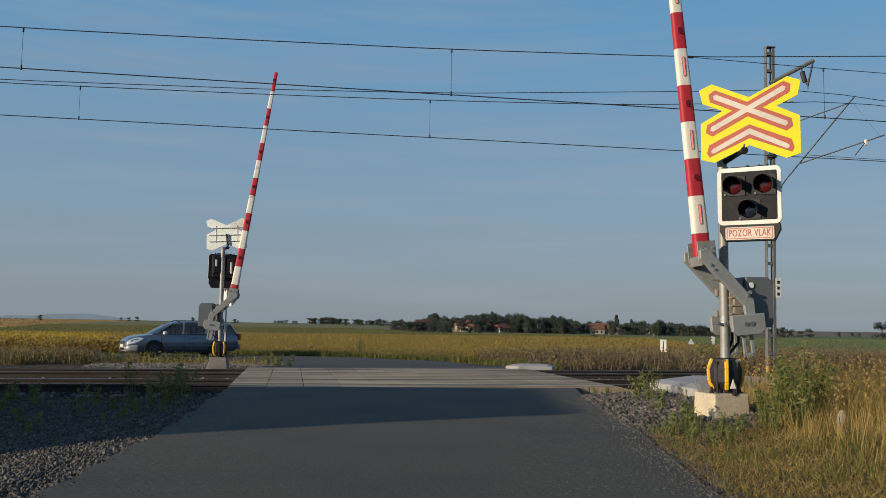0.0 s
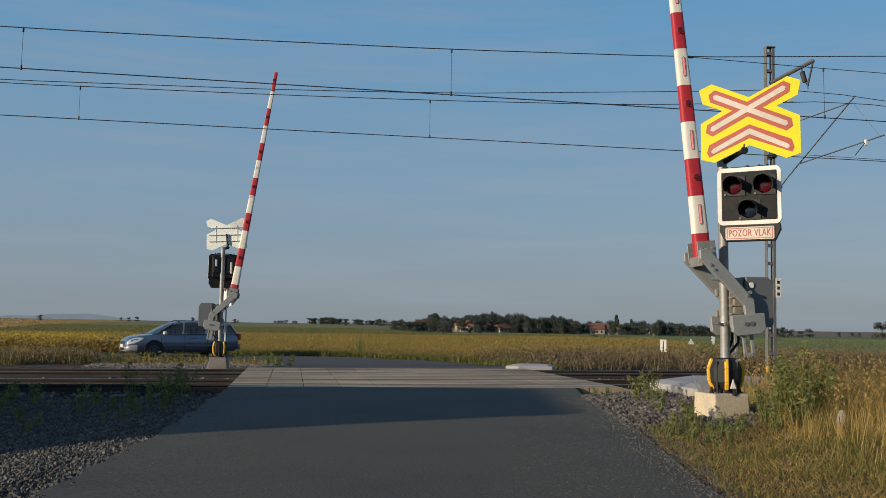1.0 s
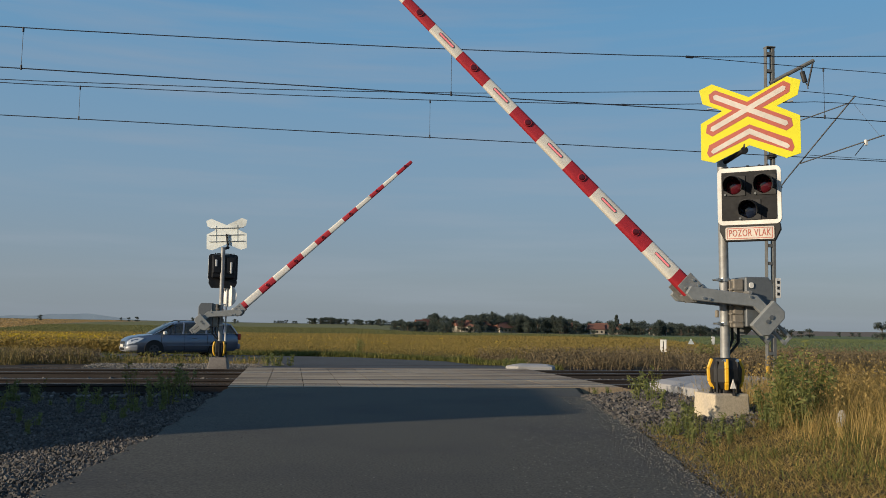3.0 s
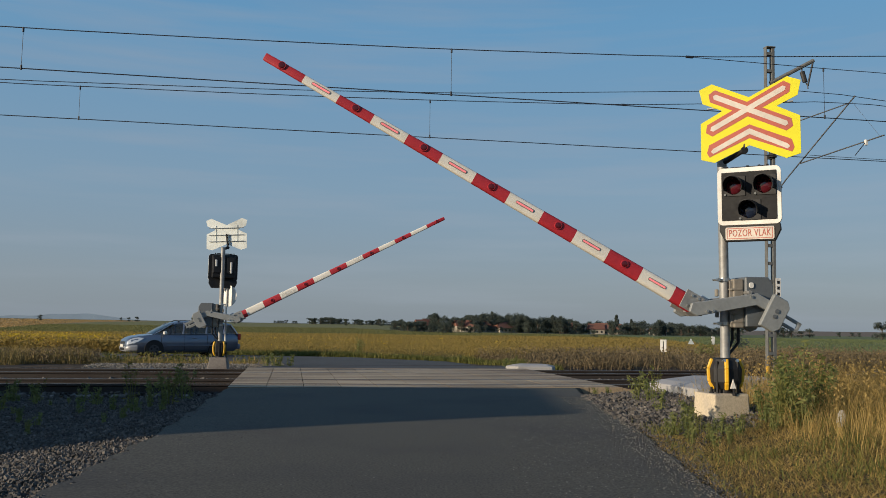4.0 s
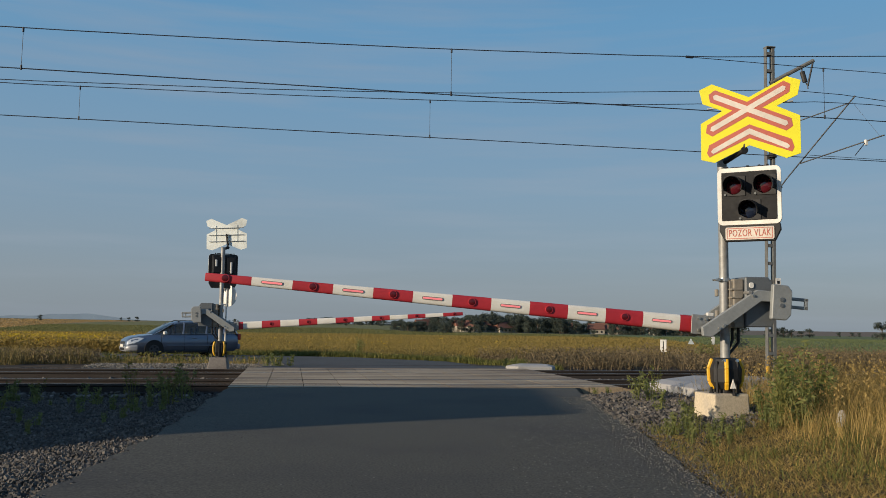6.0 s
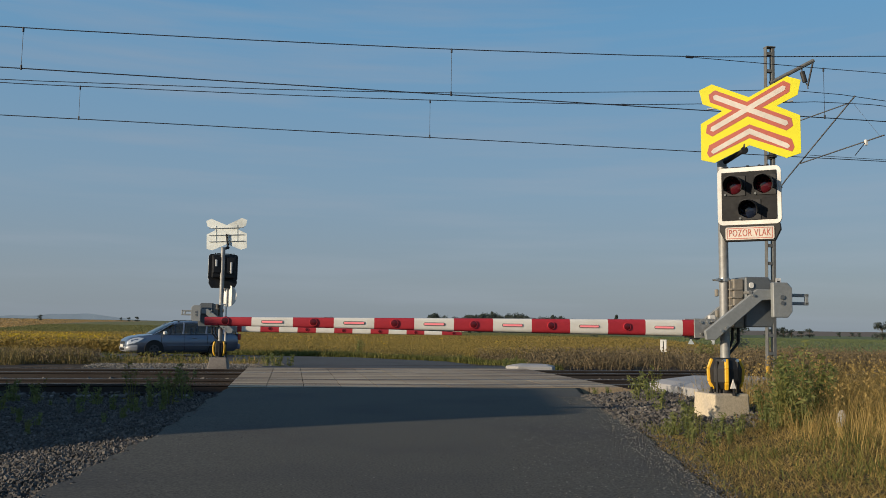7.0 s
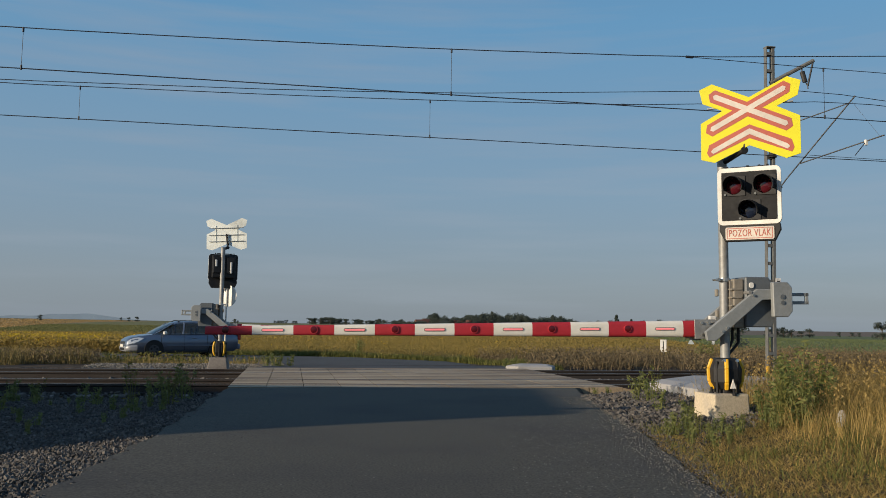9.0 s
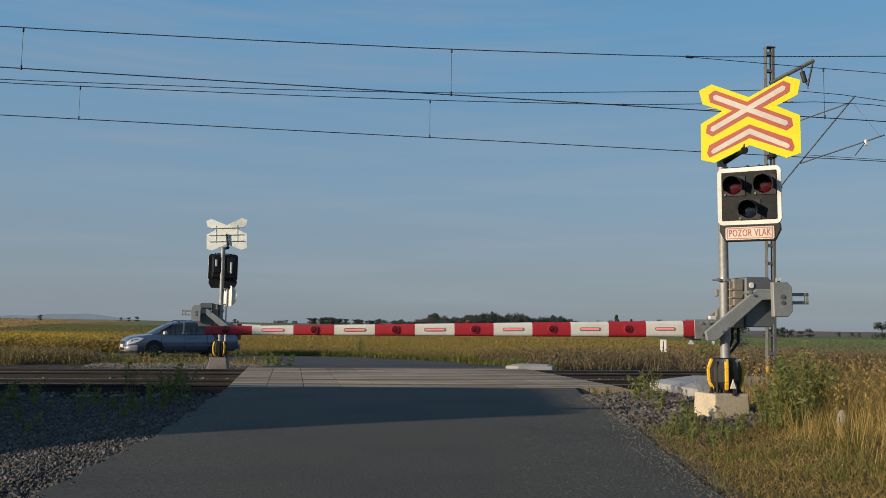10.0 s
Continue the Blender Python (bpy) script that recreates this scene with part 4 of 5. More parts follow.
                outer.append((x + .012, (y + .014) * sg, zb + (zt - zb) * f + .008)), inner.append((x - .03, (y - .04) * sg, zb + (zt - zb) * f))
        bm = B()
        vo, vi = [bm.verts.new(p) for p in outer], [bm.verts.new(p) for p in inner]
        for k in range(0, 8, 2):
            for v in (vo, vi):
                bm.faces.new((v[k], v[k + 1], v[k + 3], v[k + 2]))
            bm.faces.new((vo[k], vo[k + 2], vi[k + 2], vi[k])), bm.faces.new((vo[k + 1], vo[k + 3], vi[k + 3], vi[k + 1]))
        bm.faces.new((vo[0], vo[1], vi[1], vi[0])), bm.faces.new((vo[8], vo[9], vi[9], vi[8]))
        bmesh.ops.recalc_face_normals(bm, faces=bm.faces)
        part("headlight", bm, "head_glass", car, "clear headlight")
        part("tail_light", box(B(), (-2.33, .76 * sg, .86), (.14, .10, .26), .02), "tail_glass", car, "red tail light")
        part("fog_light", box(B(), (2.335, .52 * sg, .36), (.06, .20, .09), .015), "black", car)
        for x in (1.30, -1.36):
            arch = part("wheel_arch", rod(B(), (x, (.895 + .004) * sg, .34), (x, .70 * sg, .34), .385, n=28), "black", car)
            wheel = part("wheel", rod(B(), (x, .908 * sg, .315), (x, .70 * sg, .315), .315, n=28), "tyre", car, "black rubber tyre")
            part("rim", rod(B(), (x, .915 * sg, .315), (x, .86 * sg, .315), .205, .215, n=24), "dull_rim", wheel, "dull alloy rim")
            for k in range(5):
                a = radians(72 * k + 20)
                part("rim_gap", rod(B(), (x + .12 * math.cos(a), .920 * sg, .315 + .12 * math.sin(a)), (x + .12 * math.cos(a), .90 * sg, .315 + .12 * math.sin(a)), .045, n=8), "black", wheel)
    part("bumper", loft(B(), [ring(x + .012, zb - .01, .24 + (zt - .24) * .55, w + .014) for x, zb, zt, w in rows[8:]]), "sunlit_paint", car, "front bumper, coloured paler than the body to look sunlit", True)
    part("grille", box(B(), (2.36, 0, .60), (.06, .80, .10), .02), "black", car, "dark radiator grille")
    part("grille_bar", box(B(), (2.395, 0, .61), (.015, .62, .03), .005), "alloy", car)
    part("air_intake", box(B(), (2.395, 0, .34), (.03, .70, .09), .02), "black", car)
    part("plate", box(B(), (2.41, 0, .47), (.02, .50, .10), .004), "rim", car, "white number plate")
    part("rear_bumper", box(B(), (-2.33, 0, .44), (.22, 1.40, .24), .07), "car_paint", car)
    for x in (.35, -.55):
        for y in (-.36, .36):
            part("head_rest", box(B(), (x, y, 1.10), (.09, .24, .26), .05), "black", car)
    return car


estate_car(pose(-11.28, 36.8, -.315, 0, 0, 212))


# ---- small things along the line ----
def marker(m):
    t = thing("marker_post", m, "small white trackside board on a post with a dark stripe", "marker")
    part("board", box(B(), (0, 0, .83), (.24, .02, .48), .004), "rim", t)
    part("stripe", box(B(), (.0, -.0125, .80), (.03, .004, .40), 0), "black", t)
    part("stake", rod(B(), (0, .03, 0), (0, .03, .9), .02, n=8), "galv", t)


marker(pose(8.84, 34, -.36, 0, 0, -8))
far_post = thing("marker_post", pose(19.05, 60, -.35, 0, 4, 10), "small pale board leaning in the far verge", "marker")
part("board", box(B(), (0, 0, .70), (.26, .03, .62), .01), "rim", far_post)
part("stake", rod(B(), (0, .03, 0), (0, .03, .6), .025, n=8), "galv", far_post)
warn = thing("triangle_sign", pose(17.55, 60, -.35, 0, 0, 12) @ Matrix.Scale(.6, 4), "grey triangular traffic sign, back turned, beyond the field edge", "traffic sign")
part("board", plate(B(), [(-.42, .75), (.42, .75), (0, 1.45)], 0, .02), "sign_back", warn)
part("pole", rod(B(), (0, .05, 0), (0, .05, 1.3), .03, n=8), "galv", warn)
bm = B()
rod(bm, (0, 0, 0), (0, 0, .42), .045, n=10)
bm_top = ob_of("marker_stake", bm, "yellow")
bm_top.matrix_basis = pose(8.75, 20 + 2.9, -.25)
tagged(bm_top, "short yellow plastic marker stake by the track", "marker")
# round sign seen from behind, on a thin pole near the far barrier
rs = thing("round_sign", pose(-5.79, 22.78, -.19, 0, 0, -26), "round white traffic sign, back turned, on thin pole", "traffic sign")
part("pole", rod(B(), (0, 0, 0), (0, 0, 2.3), .02, n=12), "rim", rs)
part("disc", rod(B(), (.02, .03, 2.05), (.02, .045, 2.05), .285, n=36), "rim", rs, "white disc")
part("clip", box(B(), (.0, .018, 2.05), (.03, .02, .40), .004), "beige", rs)
# crumpled pale litter in the grass
bm = B()
bmesh.ops.create_icosphere(bm, subdivisions=2, radius=.048)
for v in bm.verts:
    v.co *= 1 + .35 * noise.noise(v.co * 14)
    v.co.z *= 2.1
lt = ob_of("litter", bm, "litter")
lt.matrix_basis = pose(4.24, 9.1, .20, 10, 8, 0)
tagged(lt, "crumpled pale plastic litter in the grass", "litter")


# ---- stones ----
def stones(name, spots, sizes, material, label, seed):
    """Broken stones, each a little eight-cornered block."""
    rnd = np.random.RandomState(seed)
    n = len(spots)
    cube = np.array([(x, y, z) for z in (-1, 1) for y in (-1, 1) for x in (-1, 1)], float) * .5
    v = cube[None] * (1 + rnd.uniform(-.22, .22, (n, 8, 3)))
    v *= (np.array(sizes)[:, None] * rnd.uniform(.65, 1.25, (n, 3)) * np.array([1, 1, .75]))[:, None, :]
    q = rnd.normal(size=(n, 4))
    q /= np.linalg.norm(q, axis=1)[:, None]
    w, x, y, z = q.T
    rot = np.stack([1 - 2 * (y * y + z * z), 2 * (x * y - z * w), 2 * (x * z + y * w), 2 * (x * y + z * w), 1 - 2 * (x * x + z * z), 2 * (y * z - x * w),
                    2 * (x * z - y * w), 2 * (y * z + x * w), 1 - 2 * (x * x + y * y)], 1).reshape(n, 3, 3)
    v = np.einsum("nij,nkj->nki", rot, v) + np.array(spots)[:, None, :]
    f = np.array([(0, 2, 3, 1), (4, 5, 7, 6), (0, 1, 5, 4), (2, 6, 7, 3), (0, 4, 6, 2), (1, 3, 7, 5)])
    faces = (f[None] + 8 * np.arange(n)[:, None, None]).reshape(-1, 4)
    return raw(name, v.reshape(-1, 3).tolist(), faces.tolist(), material, "stuff", label, "gravel")


def ballast():
    rnd = random.Random(3)
    spots, sizes = [], []
    # beside the lane and along the near rail, on the side where the bank is bare stone
    while len(spots) < 76000:
        y = 4.5 + 11 * rnd.random() ** .8
        x = edge_at(ROAD_L, y) + .10 - rnd.random() * min(8.0, max(1.0, .62 * y - 1.2))
        if uq(x, y)[1] > 15.9:
            continue
        spots.append((x, y, land(x, y) + rnd.uniform(-.015, .022)))
        sizes.append(.010 + .019 * rnd.random() ** 1.6)
    stones("ballast_bank", spots, sizes, "ballast", "dark broken ballast stones beside the lane", 1)
    spots, sizes = [], []
    for a in range(26000):
        u, q = rnd.uniform(-16, 26), rnd.uniform(14.6, 24.2)
        if DECK[0] - .05 < u < DECK[1] + .05 and DECK[2] < q < DECK[3]:
            continue
        p = TRACK @ Vector((u, q, 0))
        edge = min(q - 14.6, 24.2 - q, 1.0)
        spots.append((p.x, p.y, -.315 + .13 * edge + rnd.uniform(-.02, .03)))
        sizes.append(rnd.uniform(.035, .08))
    stones("ballast_bed", spots, sizes, "ballast", "dark ballast stones between the rails", 2)
    spots, sizes = [], []
    for a in range(15000):
        y = rnd.uniform(4.3, 16.4)
        x = edge_at(ROAD_R, y) + rnd.uniform(-.06, .22 + .95 * step(8.3, 10, y) + .16 * max(0, y - 7))
        if uq(x, y)[1] > 15.6 and x < 3.2:
            continue
        spots.append((x, y, land(x, y) + rnd.uniform(-.03, .03)))
        sizes.append(rnd.uniform(.018, .052) * (.25 + .8 * step(8.5, 11, y)))
    stones("ballast_bank", spots, sizes, "ballast", "dark stones along the lane by the barrier footing", 4)
    spots, sizes = [], []
    for a in range(7000):
        u, q = rnd.uniform(-5.5, -.2), rnd.uniform(23.0, 26.2)
        p = TRACK @ Vector((u, q, 0))
        spots.append((p.x, p.y, land(p.x, p.y) + rnd.uniform(0, .05)))
        sizes.append(rnd.uniform(.014, .034))
    stones("gravel_patch", spots, sizes, "pale_gravel", "pale gravel round the far barrier footing", 5)
    # chippings that lie loose on the asphalt, thicker towards the rims
    spots, sizes = [], []
    for a in range(4600):
        y = 4.6 + 9.5 * rnd.random()
        l, r = edge_at(ROAD_L, y), edge_at(ROAD_R, y)
        t = 1 - .30 * rnd.random() ** 2.2 if rnd.random() < .8 else rnd.random()
        spots.append((l + (r - l) * t, y, .002 - .012 * (2 * t - 1) ** 2))
        sizes.append(rnd.uniform(.004, .008) * (1.4 if t > .93 else 1))
    stones("chippings", spots, sizes, "chip", "loose pale chippings on the asphalt", 6)


ballast()


# ---- grass, weeds and crops ----
def blades(name, spots, heights, widths, lean, material, label, seed, droop=.35, rise=1.0):
    """Grass blades: each a bent, pointed strip that stands on its spot."""
    rnd = np.random.RandomState(seed)
    p, h, w = np.array(spots, float), np.array(heights, float), np.array(widths, float)
    n = len(p)
    a = rnd.uniform(0, 2 * np.pi, n)
    side = np.stack([np.cos(a), np.sin(a), np.zeros(n)], 1)
    b = rnd.uniform(0, 2 * np.pi, n)
    fall = np.stack([np.cos(b), np.sin(b), np.zeros(n)], 1) * (rnd.uniform(.2, 1, n) * lean)[:, None]
    up = np.array([0, 0, rise])
    mid = p + (fall * .4 + up * .6) * h[:, None]
    tip = p + (fall * (1 + droop) + up * np.maximum(.1, 1 - droop * np.linalg.norm(fall, axis=1)[:, None])) * h[:, None]
    hw = side * (w / 2)[:, None]
    v = np.stack([p - hw, p + hw, mid + hw * .7, mid - hw * .7, tip], 1)
    k = 5 * np.arange(n)
    quads = np.stack([k, k + 1, k + 2, k + 3], 1).tolist()
    tris = np.stack([k + 3, k + 2, k + 4], 1).tolist()
    return raw(name, v.reshape(-1, 3).tolist(), quads + tris, material, "stuff", label, "grass")


def leaves(name, spots, sizes, material, label, seed, flat=.5, category="plants", slim=.26):
    """Small pointed leaves at any angle."""
    rnd = np.random.RandomState(seed)
    p, s = np.array(spots, float), np.array(sizes, float)
    n = len(p)
    d = rnd.normal(size=(n, 3)) * np.array([1, 1, flat])
    d /= np.linalg.norm(d, axis=1)[:, None]
    e = np.cross(d, rnd.normal(size=(n, 3)))
    e /= np.linalg.norm(e, axis=1)[:, None]
    d, e = d * s[:, None] * .5, e * s[:, None] * slim
    v = np.stack([p - d, p + e, p + d, p - e], 1)
    k = 4 * np.arange(n)
    return raw(name, v.reshape(-1, 3).tolist(), np.stack([k, k + 1, k + 2, k + 3], 1).tolist(), material, "stuff", label, category)


def patchy(x, y, scale, seed=0):
    return noise.noise(Vector((x * scale, y * scale, seed * 7.3))) * .5 + .5


def near_verge():
    rnd = random.Random(21)
    # short trodden litter of dry grass next to the lane
    spots, hs, ws = [], [], []
    while len(spots) < 56000:
        y = 4.4 + 8.2 * rnd.random() ** 1.1
        d = rnd.random() * 3.4
        x = edge_at(ROAD_R, y) - .02 + d
        if (x - 3.48) ** 2 + (y - 10.55) ** 2 < .17 or (d < .3 and rnd.random() > .35 + d * 2) or (y > 9.3 and d < 1.3 and rnd.random() < .8) or (y > 10.7 and x < 4.6 and rnd.random() < .95):
            continue
        spots.append((x, y, land(x, y) - .01))
        hs.append(rnd.uniform(.05, .17)), ws.append(rnd.uniform(.004, .009))
    blades("dry_grass", spots, hs, ws, 1.1, "dry_litter", "flattened dry brown and straw-coloured grass", 1, .6, .42)
    spots, hs, ws = [], [], []
    while len(spots) < 1300:
        y = 4.4 + 6.5 * rnd.random()
        x = edge_at(ROAD_R, y) + .15 + 3.2 * rnd.random()
        if y > 9.2 and x < 3.9:
            continue
        spots.append((x, y, land(x, y) + .03))
        hs.append(rnd.uniform(.15, .38)), ws.append(rnd.uniform(.003, .005))
    blades("fallen_straws", spots, hs, ws, 1.2, "tan_grass", "long fallen straws over the trodden grass", 23, .5, .3)
    spots, hs, ws = [], [], []
    while len(spots) < 8500:
        y = 4.4 + 9 * rnd.random()
        d = rnd.random() * 3.6
        x = edge_at(ROAD_R, y) + .1 + d
        if rnd.random() > step(.35, .75, patchy(x, y, 1.3, 2)) + .08 or (y > 10.7 and x < 4.6 and rnd.random() < .93) or (x - 3.48) ** 2 + (y - 10.55) ** 2 < .17:
            continue
        spots.append((x, y, land(x, y) - .01))
        hs.append(rnd.uniform(.04, .15) * (1 + .8 * step(1.0, 2.2, d))), ws.append(rnd.uniform(.004, .010))
    blades("green_grass", spots, hs, ws, .9, "green_grass", "patches of short green grass on the verge", 2)
    # tall straw-coloured grass further from the lane
    spots, hs, ws = [], [], []
    while len(spots) < 34000:
        x = 3.2 + 7.5 * rnd.random()
        y = 5.2 + 8.3 * rnd.random()
        d = x - edge_at(ROAD_R, y)
        thick = step(1.0, 2.4, d) * (.35 + .65 * patchy(x, y, .7, 4))
        if rnd.random() > thick or (x - 3.48) ** 2 + (y - 10.55) ** 2 < .25:
            continue
        spots.append((x, y, land(x, y) - .01))
        hs.append(rnd.uniform(.25, .78) * (.55 + .45 * step(1.2, 3.0, d))), ws.append(rnd.uniform(.003, .006))
    blades("tall_grass", spots, hs, ws, .6, "tan_grass", "tall straw-coloured dry grass", 3)
    low = [(p, h * .75, w) for p, h, w in list(zip(spots, hs, ws))[::3]]
    blades("tall_grass", [(p[0] + .05, p[1] - .04, p[2]) for p, h, w in low], [h for p, h, w in low], [w for p, h, w in low], .8, "green_grass", "yellow-green grass among the straw", 26)
    # feathery seed heads on the tall grass
    pts, sz = [], []
    for (x, y, z), h in list(zip(spots, hs))[::9]:
        if h > .42:
            for i in range(6):
                pts.append((x + rnd.uniform(-.03, .03), y + rnd.uniform(-.03, .03), z + h * rnd.uniform(.75, 1.02)))
                sz.append(rnd.uniform(.02, .045))
    leaves("seed_heads", pts, sz, "tan_grass", "straw-coloured seed heads of tall grass", 4, 1.4)


near_verge()


def weed(height, n, size, seed, material="weed", spike=False):
    """One weed: stem, side shoots and leaves."""
    rnd = random.Random(seed)
    t = thing("weed", Matrix(), "bushy green weed with narrow leaves", "weed", "weeds by the railway")
    bm = B()
    pts, sz = [], []
    for k in range(n):
        a, out = rnd.uniform(0, 6.28), rnd.uniform(.05, .32) * height
        top = Vector((math.cos(a) * out, math.sin(a) * out, height * rnd.uniform(.6, 1)))
        foot = Vector((math.cos(a) * .03, math.sin(a) * .03, -.05))
        bend = foot.lerp(top, .5) + Vector((0, 0, .05))
        rod(bm, foot, bend, .006, .005, n=5), rod(bm, bend, top, .005, .002, n=5)
        for i in range(int(50 * height)):
            s = rnd.random() ** .8
            p = foot.lerp(bend, s * 2) if s < .5 else bend.lerp(top, s * 2 - 1)
            r = .09 * (1.15 - s) * height + .015
            b = rnd.uniform(0, 6.28)
            pts.append(p + Vector((math.cos(b) * r, math.sin(b) * r, rnd.uniform(-.02, .04))))
            sz.append(size * rnd.uniform(.6, 1.2))
    tagged(part("stem", bm, material, t), kind="stuff")
    lv = leaves("foliage", pts, sz, material, "", seed, .8, "plants", .14)
    lv["category"] = ""
    del lv["category"]
    lv.parent = t
    return t


def weeds():
    protos = [weed(.5, 7, .075, 1), weed(.9, 8, .085, 2), weed(.35, 8, .07, 3), weed(.7, 5, .07, 4, "green_grass")]
    first = [True] * 4
    rnd = random.Random(9)

    def put(k, x, y, s, z=None):
        m = pose(x, y, (land(x, y) if z is None else z), 0, 0, rnd.uniform(0, 360)) @ Matrix.Scale(s, 4)
        if first[k]:
            first[k] = False
            protos[k].matrix_basis = m
        else:
            copy_thing(protos[k], m @ Matrix.Diagonal((*[1 / v for v in protos[k].scale], 1)))
    # by the barrier footing
    for k, x, y, s in ((1, 3.95, 9.6, .95), (1, 4.12, 9.9, 1.05), (3, 4.0, 9.3, 1.2), (1, 4.35, 9.9, .9), (0, 3.78, 9.6, 1.0), (0, 3.9, 9.2, 1.1), (3, 3.72, 9.3, 1.0), (0, 3.72, 9.95, .85), (2, 3.85, 9.8, 1.1), (2, 3.62, 9.6, .7), (2, 3.5, 9.0, .7), (3, 5.5, 9.8, 1.1), (2, 2.5, 8.6, .55), (2, 2.75, 8.8, .6), (2, 2.95, 9.1, .7), (2, 2.65, 8.3, .5), (2, 2.45, 9.2, .6), (2, 2.6, 9.5, .7), (2, 2.85, 8.5, .6), (2, 3.1, 8.9, .7), (3, 2.8, 9.3, .45),
                       (2, 2.75, 9.6, .8), (2, 2.9, 10.1, .9), (2, 2.6, 9.0, .6), (0, 3.15, 13.0, .9), (3, 3.3, 13.3, .8), (0, 3.05, 13.4, 1.0), (2, 2.95, 11.6, .9), (2, 2.7, 15.0, .6), (2, 2.95, 15.1, .6)):
        put(k, x, y, s)
    # on the bare stones of the other bank
    for k, x, y, s in ((0, -4.05, 12.6, 1.30), (3, -3.85, 12.2, 1.17), (0, -3.95, 13.2, 1.49), (3, -4.9, 13.6, 1.30), (0, -4.5, 13.3, 1.04), (2, -5.2, 12.9, 1.04), (2, -5.6, 13.4, 1.17), (2, -4.7, 12.3, 0.91), (2, -5.0, 11.9, 0.78), (2, -6.2, 13.1, 1.17), (2, -6.7, 13.4, 1.43),
                       (0, -6.6, 12.5, 1.04), (2, -6.1, 11.9, 1.04), (2, -5.9, 11.0, 0.78), (2, -5.3, 10.8, 0.78), (2, -4.6, 9.6, 0.65), (2, -7.0, 12.9, 1.17), (0, -7.3, 13.5, 1.04), (2, -4.1, 11.6, 0.78), (2, -3.7, 11.4, 0.78), (3, -6.4, 13.6, 0.78)):
        put(k, x, y, s * .78)
    for i in range(34):
        x, y = rnd.uniform(-8.2, -3.9), rnd.uniform(10.2, 13.9)
        put(2, x, y, rnd.uniform(.28, .6))
    # beyond the tracks
    for k, x, y, s in ((2, -4.55, 23.9, 1.2), (2, -4.75, 24.2, 1.2), (2, -4.3, 24.3, 1.1), (2, -4.9, 23.9, 1.0), (2, 1.9, 25.5, .9), (2, 2.2, 25.9, 1.1), (1, -3.9, 39.6, 1.1), (1, 10.6, 33.5, 1.3), (1, 10.3, 33.8, 1.2)):
        put(k, x, y, s)


weeds()


def beyond_tracks():
    rnd = random.Random(31)
    # straw grass along the far side, thin towards the lane
    spots, hs, ws = [], [], []
    while len(spots) < 30000:
        x, y = rnd.uniform(-26, -4), rnd.uniform(23.6, 33.5)
        u, q = uq(x, y)
        lane = float(np.interp(x, [-45, -22, -14, -10, -7, -5.4, -4.9], [28.5, 32.6, 33.6, 32.6, 30.4, 27.0, 24.5]))
        if q < 24.3 or y > lane - .3 or (u > -7.5 and q < 26.4) or (x > -9.5 and rnd.random() < .55) or rnd.random() > .35 + .65 * patchy(x, y, .35, 1):
            continue
        spots.append((x, y, land(x, y) - .02))
        hs.append(rnd.uniform(.2, .8) * (.85 if x < -.41 * y else .26)), ws.append(rnd.uniform(.012, .026))
    blades("straw_grass", spots, hs, ws, .5, "verge_straw", "straw-coloured grass beyond the tracks", 5)
    pts, sz = [], []
    while len(pts) < 16000:
        x, y = rnd.uniform(-24, -9), rnd.uniform(24.2, 31)
        if uq(x, y)[1] < 24.8 or x > -.40 * y or patchy(x, y, .45, 7) < .42:
            continue
        pts.append((x, y, land(x, y) + rnd.random() ** .8 * .85 * patchy(x, y, .45, 7))), sz.append(rnd.uniform(.04, .11))
    leaves("seeding_weeds", pts, sz, "rusty_weed", "brown-green seeding weeds among the straw", 17, 1.2)
    # thin stalks in front of the lane
    spots, hs, ws = [], [], []
    while len(spots) < 600:
        x, y = rnd.uniform(-13.5, -5.5), rnd.uniform(25.5, 31.5)
        if uq(x, y)[1] < 26.6 or patchy(x, y, .8, 9) < .5:
            continue
        spots.append((x, y, land(x, y) - .02)), hs.append(rnd.uniform(.12, .42)), ws.append(rnd.uniform(.012, .025))
    blades("weed_stalks", spots, hs, ws, .25, "tan_grass", "thin dry weed stalks in front of the lane", 15)
    pts, sz = [], []
    for (x, y, z), h in zip(spots, hs):
        for i in range(5):
            pts.append((x + rnd.uniform(-.06, .06), y + rnd.uniform(-.06, .06), z + h * rnd.uniform(.4, 1.05)))
            sz.append(rnd.uniform(.04, .09))
    leaves("seed_heads", pts, sz, "green_grass", "yellow-green seed heads in front of the lane", 16, 1.4)
    # brown seeding weeds on the other side of the lane
    spots, hs, ws = [], [], []
    while len(spots) < 34000:
        x, y = rnd.uniform(1.5, 30), rnd.uniform(24.6, 46)
        u, q = uq(x, y)
        if q < 24.0 or (x < 3.9 and y < 25.2) or (x < 9 + .2 * (y - 38) and y > 40) or x < 2.5 + 1.2 * step(25, 31, y) - 5.5 * step(32, 38, y) or rnd.random() > .3 + .7 * patchy(x, y, .3, 3):
            continue
        spots.append((x, y, land(x, y) - .02))
        hs.append(rnd.uniform(.2, .8) * (.55 + .6 * patchy(x, y, .4, 5))), ws.append(rnd.uniform(.012, .026))
    blades("seeding_weeds", spots, hs, ws, .75, "rusty_weed", "brown seeding weeds along the far side of the tracks", 6)
    pts, sz = [], []
    for (x, y, z), h in zip(spots, hs):
        for i in range(3):
            pts.append((x + rnd.uniform(-.12, .12), y + rnd.uniform(-.12, .12), z + h * rnd.uniform(.2, 1.05)))
            sz.append(rnd.uniform(.04, .10))
    leaves("seed_heads", pts, sz, "rusty_weed", "brown and ochre seed heads", 7, 1.4)
